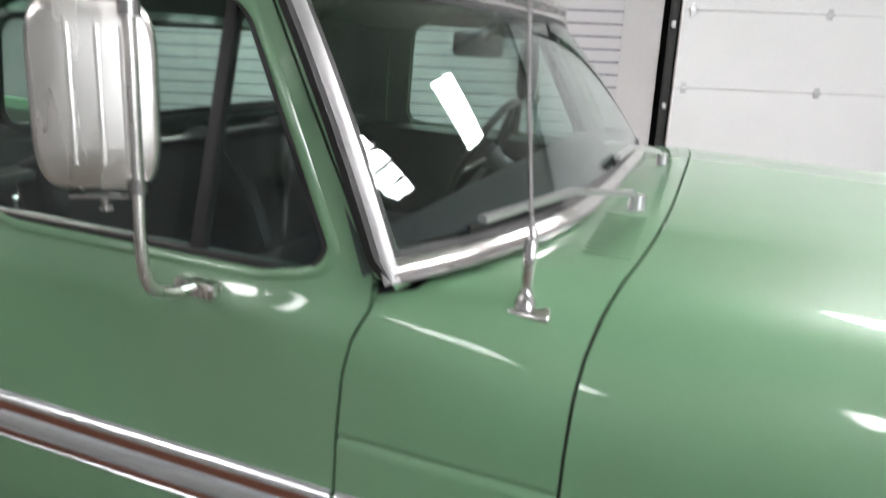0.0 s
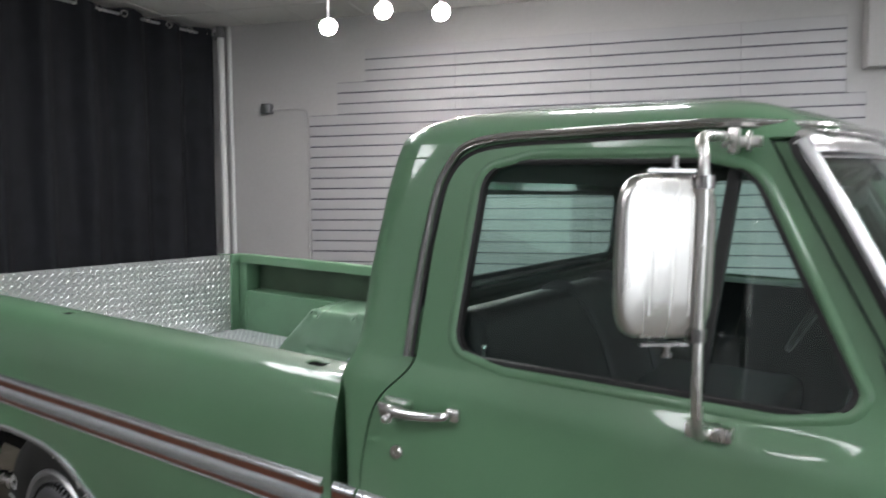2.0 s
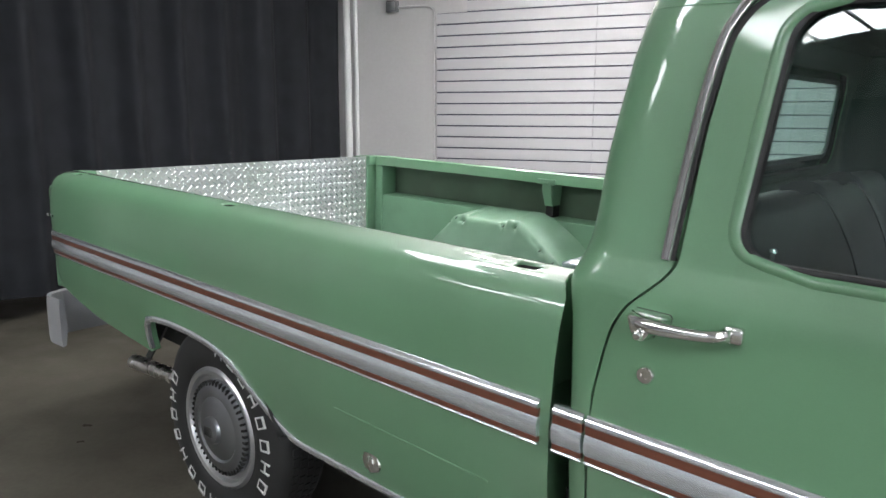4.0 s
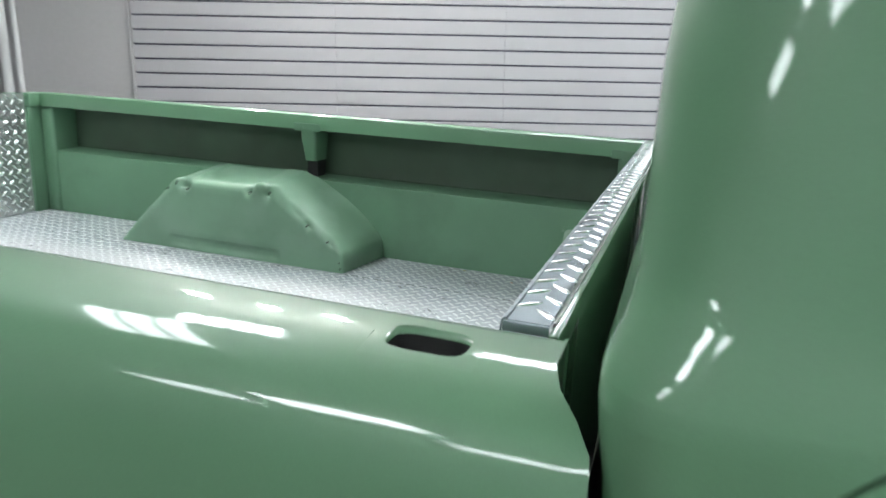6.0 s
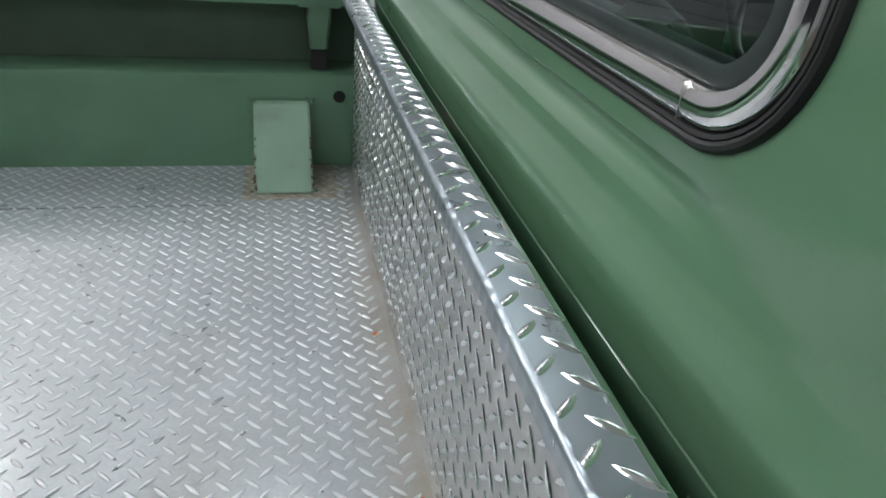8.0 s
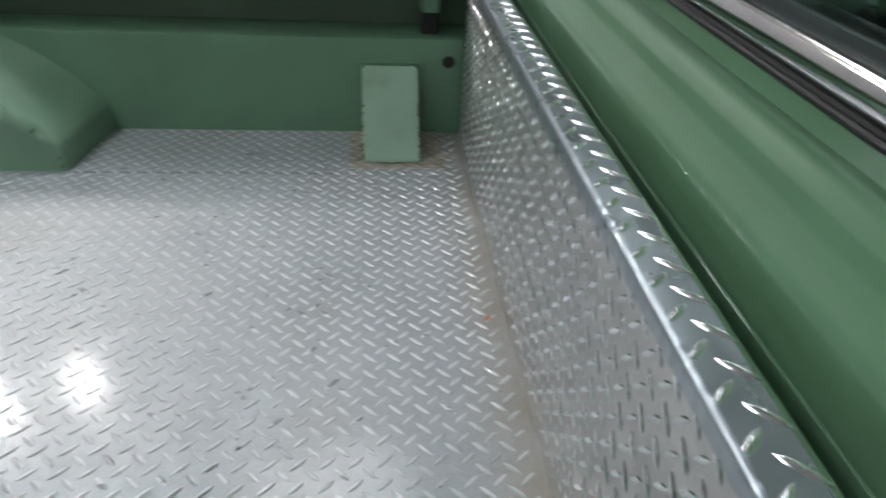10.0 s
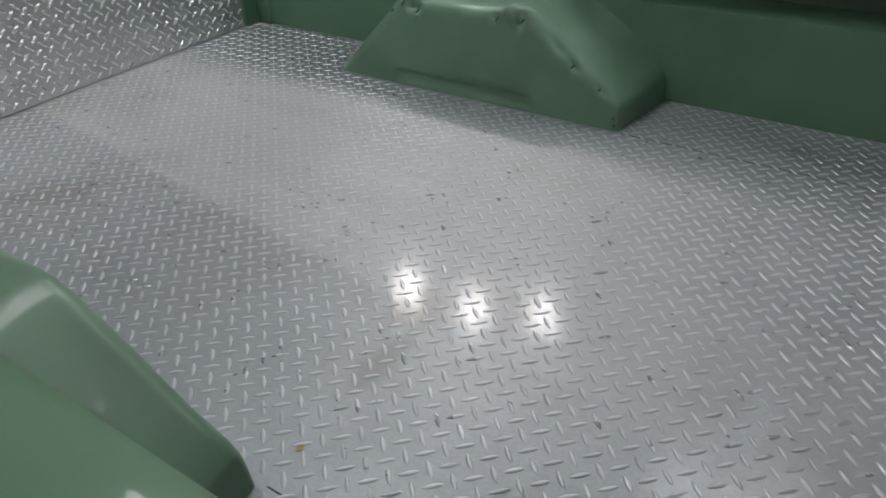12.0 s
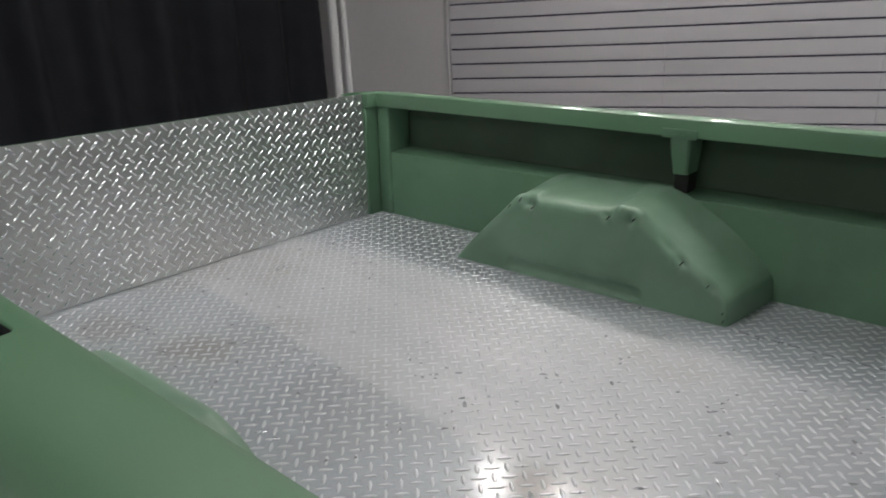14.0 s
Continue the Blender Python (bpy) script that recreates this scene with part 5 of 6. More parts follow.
    run = [-1.684, -1.680, -1.676, -1.672, -1.666, -1.658, -1.648] + zrange(-1.63, -0.80, 60) + zrange(-0.75, 0.05, 12)
    pts = [(x, s * (flank(low_edge(x)) + 0.004), low_edge(x) + 0.004) for x in run]
    sweep(lip, pts, [(0.003, -0.011), (0.0055, -0.007), (0.006, 0.0), (0.0055, 0.007), (0.003, 0.011), (-0.010, 0.011), (-0.010, -0.011)], side=lambda i: (0, s, 0))
    part("arch_lip", lip, BRIGHT_TRIM, t, "bright metal wheel-arch lip")
    return t


POCKETS = ((-0.108, -0.038), (-1.262, -1.194), (-2.40, -2.33))
for s in (NEAR, FAR):
    bed_side(s)

# floor, bulkhead and tailgate in tread plate


def floor_height(a, b):
    x, y = a - 2.49, b - 0.885
    wear = min(1.0, max(0.0, (y + 0.115 * x + 0.335) / 0.04)) * min(1.0, max(0.0, (0.56 - y) / 0.14)) * min(1.0, max(0.0, (-1.05 - x) / 0.5))
    wear *= 0.75 + 0.5 * noise.noise((x * 2.1, y * 2.6, 3.0))
    return 0.0020 * (1 - 0.80 * min(1.0, max(0.0, wear)))


def off_houses(a, b):
    x, y = a - 2.49, b - 0.885
    return not (-1.86 < x < -0.92 and abs(y) > 0.615)


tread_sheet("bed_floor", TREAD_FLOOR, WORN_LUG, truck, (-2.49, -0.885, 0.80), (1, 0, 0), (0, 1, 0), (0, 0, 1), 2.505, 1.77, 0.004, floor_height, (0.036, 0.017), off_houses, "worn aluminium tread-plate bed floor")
for y in (-0.628, 0.628):
    part("floor_seam", boxed(-0.925, -0.30, y - 0.0012, y + 0.0012, 0.7985, 0.8004), UNDER, truck, smooth=0)
tread_sheet("bulkhead_plate", TREAD, LUG, truck, (0.012, -0.84, 0.802), (0, 1, 0), (0, 0, 1), (-1, 0, 0), 1.68, 0.494, 0.003, 0.0025, (0.006, 0.012), None, "shiny aluminium tread plate at the bed's front")
tread_sheet("bulkhead_cap", CAP, LUG, truck, (-0.025, -0.856, 1.2995), (1, 0, 0), (0, 1, 0), (0, 0, 1), 0.037, 1.694, 0.003, 0.0021, (0.0085, 0.005), None, "folded tread-plate cap on the bulkhead")
rng = random.Random(11)
bm = bmesh.new()
rows = []
for k in range(424):
    bump = 0.0006 * max(0.0, math.sin(2 * math.pi * (k * 0.004 - 0.006) / 0.02)) + rng.uniform(0, 0.0005)
    rows.append([(-0.025 - (0.0045 + bump) * math.sin(q), -0.856 + 0.004 * k, 1.2950 + (0.0045 + bump) * math.cos(q)) for q in zrange(0.0, math.pi / 2, 5)] + [(-0.0295 - bump, -0.856 + 0.004 * k, 1.2835)])
sheet(bm, rows)
thick(part("cap_edge", bm, CAP, truck, "bright rolled front edge of the cap", smooth=60), 0.0015)
part("cap_end", boxed(-0.0285, 0.012, -0.8585, -0.8562, 1.289, 1.2985, bevel=0.0008), CAP, truck)
tread_sheet("tailgate_plate", TREAD, LUG, truck, (-2.482, -0.812, 0.803), (0, 1, 0), (0, 0, 1), (1, 0, 0), 1.624, 0.488, 0.003, 0.0027, (0.01, 0.014), None, "aluminium tread plate lining the tailgate")
part("tailgate", boxed(-2.585, -2.4855, -0.812, 0.812, 0.80, 1.280, bevel=0.012), PAINT, truck, "closed green tailgate")
part("bed_front_panel", boxed(0.0125, 0.0225, -0.866, 0.866, 0.70, 1.2945, bevel=0.003), PAINT, truck, "green front panel of the bed")
part("bed_underside", boxed(-2.56, 0.05, -0.88, 0.88, 0.70, 0.7955), UNDER, truck, smooth=0)


def wheelhouse(s):
    """A pressed steel arch: flat inner face, rolled edge, top sloping up to the bed wall; knocked about along the edge."""
    bm = bmesh.new()
    edge = [(-1.858, 0.80), (-1.800, 0.872), (-1.705, 0.970), (-1.640, 1.030), (-1.590, 1.056), (-1.50, 1.063), (-1.28, 1.065), (-1.215, 1.056), (-1.150, 1.018), (-1.06, 0.956), (-0.985, 0.906), (-0.955, 0.880), (-0.942, 0.855), (-0.938, 0.80)]
    wall = [(-1.885, 0.80), (-1.830, 0.872), (-1.735, 0.978), (-1.665, 1.043), (-1.605, 1.074), (-1.52, 1.084), (-1.27, 1.086), (-1.205, 1.078), (-1.125, 1.045), (-1.03, 0.985), (-0.950, 0.915), (-0.918, 0.880), (-0.906, 0.850), (-0.903, 0.80)]
    line_e = curve_pts([(x, 0, z) for x, z in edge], 260)
    line_w = curve_pts([(x, 0, z) for x, z in wall], 260)
    n = len(line_e)
    roll = [lerp_table([(0.0, 0.010), (0.1, 0.024), (0.25, 0.034), (0.6, 0.036), (0.78, 0.026), (0.9, 0.014), (1.0, 0.010)], i / (n - 1)) for i in range(n)]
    inward = []
    for i in range(n):
        d = line_e[min(i + 1, n - 1)] - line_e[max(i - 1, 0)]
        d = Vector((d.z, 0, -d.x)).normalized()
        inward.append(Vector((d.x, 0, 0)) if line_e[i].z < 0.81 else d)

    def face_y(z):
        return 0.633 + 0.045 * (z - 0.80)
    dents = ((-1.585, 0.35, 0.016, 0.30, -0.0333), (-1.560, 0.10, 0.012, 0.30, -0.0205), (-1.615, 0.5, 0.03, 0.4, 0.0128), (-1.305, 0.30, 0.012, 0.30, -0.0307), (-1.270, 0.45, 0.018, 0.35, 0.0179), (-1.235, 0.30, 0.012, 0.25, -0.0307),
             (-1.215, 0.7, 0.03, 0.4, 0.0128), (-1.12, 0.5, 0.03, 0.35, -0.0154), (-1.075, 0.4, 0.014, 0.25, -0.0179), (-0.99, 0.4, 0.014, 0.3, -0.0128))
    rings = []
    for step in range(16):
        a = math.pi / 2 * min(1.0, step / 8)
        f = max(0.0, (step - 8) / 7)
        ring = []
        for i in range(n):
            e, r = line_e[i], roll[i]
            p = e + inward[i] * r * (1 - math.sin(a))
            y = face_y(p.z) + r * (1 - math.cos(a))
            if f:
                q = e.lerp(line_w[i], f)
                p, y = q, y + (0.884 - y) * f
            w = step / 8 if step < 8 else 1 + f
            up = min(1.0, max(0.0, (p.z - 0.82) / 0.05))
            push = up * (0.0036 * noise.noise((p.x * 9, y * 9, p.z * 9)) + 0.0012 * noise.noise((p.x * 24, y * 24, p.z * 24))) * (0.3 if step == 0 else 1.0)
            # the middle of the crown is beaten in, with a ragged step at both ends
            flat = min(1.0, max(0.0, (p.x + 1.553) / 0.012)) * min(1.0, max(0.0, (-1.287 + 0.012 * noise.noise((y * 40, 0, 1)) - p.x) / 0.012)) * (1.0 if p.z > 1.0 else 0.0)
            push -= (0.0115 if s == FAR else 0.0) * flat * min(1.0, w) * (1 - 0.4 * f)
            for dx, dw, sx, sw, deep in dents if s == FAR else ():
                push += up * deep * math.exp(-((p.x - dx) / sx) ** 2 - ((w - dw) / sw) ** 2)
            ring.append((p.x - inward[i].x * push * min(1.0, w), s * (y - push * (1 - min(1.0, w)) * 0.8), max(0.80, p.z - inward[i].z * push * min(1.0, w + 0.3))))
        rings.append(ring)
    sheet(bm, rings, s == NEAR)
    face = []
    for level in [0.80, 0.806, 0.811, 0.816, 0.822, 0.834, 0.840, 0.846, 0.852, 0.87, 0.89, 0.91, 0.93, 0.95, 0.97, 0.99, 1.01, 1.04]:
        row = []
        for x, y, z in rings[0]:
            zz = min(level, z)
            deep = lerp_table([(0.808, 0.0), (0.819, 0.010), (0.838, 0.010), (0.849, 0.0)], zz) * lerp_table([(-1.65, 0.0), (-1.62, 1.0), (-1.21, 1.0), (-1.18, 0.0)], x)
            row.append((x, s * (face_y(zz) + deep + 0.0015 * noise.noise((x * 6, zz * 6, 4.0))) if level < z else y, zz))
        face.append(row)
    sheet(bm, face, s == FAR)
    bmesh.ops.remove_doubles(bm, verts=bm.verts, dist=1e-4)
    bmesh.ops.recalc_face_normals(bm, faces=bm.faces)
    house = part("wheelhouse", bm, CHALKY_PAINT, truck, "dented green wheelhouse in the bed", smooth=48)
    if s == NEAR:
        part("tab", boxed(-0.932, -0.908, -0.884, -0.866, 0.80, 0.858, bevel=0.003), BED_PAINT, truck)
        return
    # bare scars where loads struck the edge
    sc = bmesh.new()
    for x, z, h, lean in ((-1.603, 1.040, 0.016, 0.3), (-1.556, 1.022, 0.010, 0.8), (-1.642, 1.015, 0.006, 0.1), (-1.300, 1.034, 0.010, 0.6), (-1.222, 1.042, 0.008, 0.5), (-1.075, 0.947, 0.009, 0.9), (-0.998, 0.900, 0.007, 0.7), (-0.952, 0.835, 0.006, 0.2), (-0.948, 0.815, 0.006, 0.2)):
        y = face_y(z) + 0.004
        vs = [sc.verts.new((x + dx * h * 0.12 + lean * dz * h * 0.4, s * (y - 0.012 + 0.012 * (dz + 1) / 2), z + dz * h * 0.5)) for dx, dz in ((-1, -0.6), (0.3, -1), (1, -0.2), (0.7, 0.7), (-0.2, 1), (-0.8, 0.4))]
        sc.faces.new(vs)
    thick(part("paint_scar", sc, UNDER, house, "dark scars in the paint", smooth=0, kind="stuff"), 0.004, 0)
    tb = bmesh.new()
    box(tb, -0.932, -0.908, s * 0.866 if s > 0 else -0.884, 0.884 if s > 0 else -0.866, 0.80, 0.858, bevel=0.003)
    part("tab", tb, BED_PAINT, truck)


for s in (NEAR, FAR):
    wheelhouse(s)
    br = bmesh.new()
    a, b = -0.250, -0.103
    poly = [(0.684, 0.801), (0.688, 0.812), (0.856, 0.980), (0.870, 0.988), (0.884, 0.989), (0.884, 0.801)]
    v0 = [br.verts.new((a, s * y, z)) for y, z in poly]
    v1 = [br.verts.new((b, s * y, z)) for y, z in poly]
    br.faces.new(v0), br.faces.new(v1[::-1])
    for k in range(6):
        br.faces.new((v0[k], v0[(k + 1) % 6], v1[(k + 1) % 6], v1[k]))
    bmesh.ops.recalc_face_normals(br, faces=br.faces)
    bmesh.ops.bevel(br, geom=br.edges[:], offset=0.006, segments=2, affect="EDGES")
    # dusty base plate, then the flange with rivets
    part("bracket_base", boxed(a - 0.030, b + 0.060, s * 0.655 if s > 0 else -0.884, 0.884 if s > 0 else -0.655, 0.8003, 0.8016), DUSTY, truck, "dusty base plate of the bracket", smooth=0)
    rng = random.Random(5)
    ch = bmesh.new()
    for k in range(34):
        f = rng.random() ** 0.7
        x = (a if k % 2 else b) + rng.uniform(-0.002, 0.002)
        yy, zz = 0.862 - 0.172 * f, 0.972 - 0.160 * f
        h = rng.uniform(0.002, 0.008)
        vs = [ch.verts.new((x + rng.uniform(-0.0022, 0.0022) + (0.0005 if k % 2 == 0 else -0.0005), s * (yy + q * h * 0.73) , zz + q * h * 0.68 + 0.0012)) for q in (-1, -0.2, 0.6, 1)] 
        vs2 = [ch.verts.new((x + (0.006 if k % 2 else -0.006) * rng.uniform(0.3, 1), s * (yy + q * h * 0.73), zz + q * h * 0.68 + 0.0012)) for q in (1, -0.8)]
        ch.faces.new(vs + vs2)
    part("paint_chips", ch, RUST, truck, "brown chips along the bracket's edges", smooth=0, kind="stuff")
    fl = bmesh.new()
    box(fl, a - 0.016, b + 0.016, s * 0.8815 if s > 0 else -0.8848, 0.8848 if s > 0 else -0.8815, 0.80, 0.996)
    rv = bmesh.new()
    lathe(rv, [(0.0, 0.005), (0.004, 0.004), (0.006, 0)], 8, "z")
    rv = part("rivet", rv, BED_PAINT, truck)
    spots = [(x, s * 0.8815, z, 90 * s) for x in (a - 0.008, b + 0.008) for z in (0.86, 0.93, 0.985)] + [(x, s * y, 0.802, 0) for x in (a - 0.008, b + 0.008) for y in (0.70, 0.78)]
    for k, (x, y, z, turn) in enumerate(spots):
        if k:
            rv = new("rivet", rv.data)
            rv.parent = truck
        rv.matrix_basis = pose(x, y, z, turn)
    part("bracket_flange", fl, BED_PAINT, truck, "riveted green flange behind the bracket")
    part("bracket_cover", br, PALE_PAINT, truck, "pale green sloping bracket cover with worn edges")
    hl = bmesh.new()
    lathe(hl, [(0.0, 0.0015), (0.012, 0.0015), (0.0125, 0.001), (0.016, 0.002), (0.0165, 0)], 18, "y", (-0.022, s * 0.8845 - 0.002, 1.0))
    part("drain_hole", hl, UNDER, truck)

# ---- wheels, bumper, exhaust ----


def wheel(x, s, z):
    w = new("wheel")
    w.parent = truck
    w.location = (x, s * 0.85, z)
    tagged(w, "black tyre with white lettering and a chrome wheel cover")
    bm = bmesh.new()
    lathe(bm, [(0.205, 0.085 * s), (0.225, 0.105 * s), (0.27, 0.112 * s), (0.315, 0.105 * s), (0.345, 0.088 * s), (0.36, 0.06 * s), (0.36, -0.06 * s), (0.345, -0.088 * s), (0.30, -0.11 * s), (0.205, -0.09 * s)], 64)
    part("tyre", bm, TYRE, w, "black rubber tyre")
    tb = bmesh.new()
    for k in range(72):
        a = 2 * math.pi * k / 72
        for o in (-0.045, -0.015, 0.015, 0.045):
            box(tb, -0.010, 0.010, o - 0.011, o + 0.011, 0.357, 0.3635, m=Matrix.Rotation(a + (o * 1.2), 4, "Y"))
    part("tread_pattern", tb, TYRE, w, smooth=0, kind="stuff")
    lt = bmesh.new()
    for k in range(24):
        if k % 12 in (8, 9, 10, 11):
            continue
        a = 2 * math.pi * (k + 0.5) / 24
        m = Matrix.Rotation(a, 4, "Y") @ Matrix.Translation((0, s * 0.1085, 0.288))
        for dx in (-0.020, 0.015):
            box(lt, dx, dx + 0.005, -0.004, 0.004, -0.021, 0.021, m=m)
        for dz in (-0.021, 0.016) if k % 3 else (-0.003,):
            box(lt, -0.0155, 0.0155, -0.004, 0.004, dz, dz + 0.005, m=m)
    part("lettering", lt, LETTER, w, "white raised bars on the tyre wall", smooth=0, kind="stuff")
    rm = bmesh.new()
    lathe(rm, [(0.222, 0.075 * s), (0.215, 0.098 * s), (0.205, 0.106 * s), (0.192, 0.102 * s), (0.185, 0.088 * s), (0.165, 0.080 * s)], 56)
    part("rim", rm, SATIN, w, "bright wheel rim ring")
    hc = bmesh.new()
    lathe(hc, [(0.170, 0.080 * s), (0.166, 0.094 * s), (0.145, 0.108 * s), (0.12, 0.110 * s), (0.112, 0.104 * s), (0.095, 0.112 * s), (0.05, 0.122 * s), (0.045, 0.135 * s), (0.03, 0.140 * s), (0.0, 0.141 * s)], 56)
    part("wheel_cover", hc, WHEEL_GREY, w, "silver wheel cover")
    part("emblem", boxed(-0.022, 0.022, s * 0.1405 - 0.002, s * 0.1405 + 0.002, -0.016, 0.016, bevel=0.0015), UNDER, w, "small dark hub emblem")
    sl = bmesh.new()
    for k in range(48):
        box(sl, -0.004, 0.004, s * 0.098 - 0.006, s * 0.098 + 0.006, 0.149, 0.168, m=Matrix.Rotation(2 * math.pi * k / 48, 4, "Y"))
    part("slot_ring", sl, UNDER, w, "dark slots round the wheel cover", smooth=0, kind="stuff")


for s in (NEAR, FAR):
    wheel(-1.30, s, 0.512)
    wheel(2.03, s, 0.613)
    wl = bmesh.new()
    rows = [[(-1.30 + 0.42 * math.cos(a), s * y, max(0.62, 0.50 + 0.36 * math.sin(a))) for a in zrange(0.2, 2.1, 12)] for y in (0.70, 0.985)]
    sheet(wl, rows)
    part("wheel_well_liner", wl, UNDER, truck)
    part("mud_stay", boxed(-0.014, 0.014, -0.004, 0.004, 0, 0.27, m=Matrix.Translation((-1.83, s * 0.93, 0.62)) @ Matrix.Rotation(radians(42), 4, "Y")), UNDER, truck, smooth=0)
part("axle", tube([(-1.30, -0.75, 0.512), (-1.30, 0.75, 0.512)], 0.04), UNDER, truck)
part("axle", tube([(2.03, -0.75, 0.613), (2.03, 0.75, 0.613)], 0.04), UNDER, truck)
part("chassis_rail", boxed(-2.5, 2.7, -0.45, -0.38, 0.55, 0.70), UNDER, truck, smooth=0)
part("chassis_rail", boxed(-2.5, 2.7, 0.38, 0.45, 0.55, 0.70), UNDER, truck, smooth=0)
part("cab_floor", boxed(0.13, 1.55, -0.93, 0.93, 0.60, 0.66), UNDER, truck, smooth=0)
part("tailpipe", tube([(-1.45, -0.85, 0.560), (-1.75, -0.875, 0.554), (-2.02, -0.90, 0.548)], 0.030, 16), STEEL, truck, "bare steel tailpipe")
bp = bmesh.new()
path = curve_pts([(-2.53, -0.985, 0.61), (-2.66, -0.99, 0.61), (-2.71, -0.93, 0.61), (-2.73, -0.8, 0.61), (-2.73, 0.0, 0.61), (-2.73, 0.8, 0.61), (-2.71, 0.93, 0.61), (-2.66, 0.99, 0.61), (-2.53, 0.985, 0.61)], 60)
sweep(bp, path, [(-0.110, 0.0), (-0.105, 0.016), (-0.03, 0.026), (0.03, 0.026), (0.105, 0.016), (0.110, 0.0), (0.075, -0.004), (-0.075, -0.004)])
part("rear_bumper", bp, BUMPER, truck, "pale silver rear bumper")
part("bumper_bracket", boxed(-2.72, -2.45, -0.44, -0.38, 0.60, 0.68), UNDER, truck, smooth=0)
part("bumper_bracket", boxed(-2.72, -2.45, 0.38, 0.44, 0.60, 0.68), UNDER, truck, smooth=0)
for s in (NEAR, FAR):
    part("marker_lamp", boxed(-2.605, -2.575, s * 0.90 - 0.03, s * 0.90 + 0.03, 0.985, 1.03, bevel=0.006), RED_LENS, truck, "small red marker lamp")
em = bmesh.new()
for k, (a, b) in enumerate(((-2.50, -2.475), (-2.468, -2.44), (-2.43, -2.41), (-2.40, -2.36), (-2.35, -2.335))):
    box(em, a, b, -flank(1.12) + 0.001, -flank(1.12) + 0.012, 1.112 + 0.004 * (k % 2), 1.124, bevel=0.002)
part("badge", em, CHROME, truck, "small chrome script bars")
fc = bmesh.new()
lathe(fc, [(0.0, -0.012), (0.014, -0.012), (0.016, -0.008), (0.032, -0.006), (0.036, 0.0), (0.036, 0.006)], 8, "y", (-0.50, -flank(0.70) + 0.001, 0.70))
part("side_fitting", fc, STEEL, truck, "small bright bolted fitting on the lower bed side")

# front closing
gr = bmesh.new()
box(gr, 2.70, 2.74, -0.84, 0.84, 0.62, 1.22, bevel=0.01)
part("grille_panel", gr, UNDER, truck, "dark grille panel")
fbm = bmesh.new()
sweep(fbm, curve_pts([(2.78, -0.96, 0.70), (2.90, -0.90, 0.70), (2.93, -0.6, 0.70), (2.94, 0, 0.70), (2.93, 0.6, 0.70), (2.90, 0.90, 0.70), (2.78, 0.96, 0.70)], 40), [(-0.08, 0.0), (-0.07, -0.02), (0.07, -0.02), (0.08, 0.0), (0.06, 0.005), (-0.06, 0.005)])
part("front_bumper", fbm, CHROME, truck, "chrome front bumper")

# ---- mirror, aerial, wipers ----


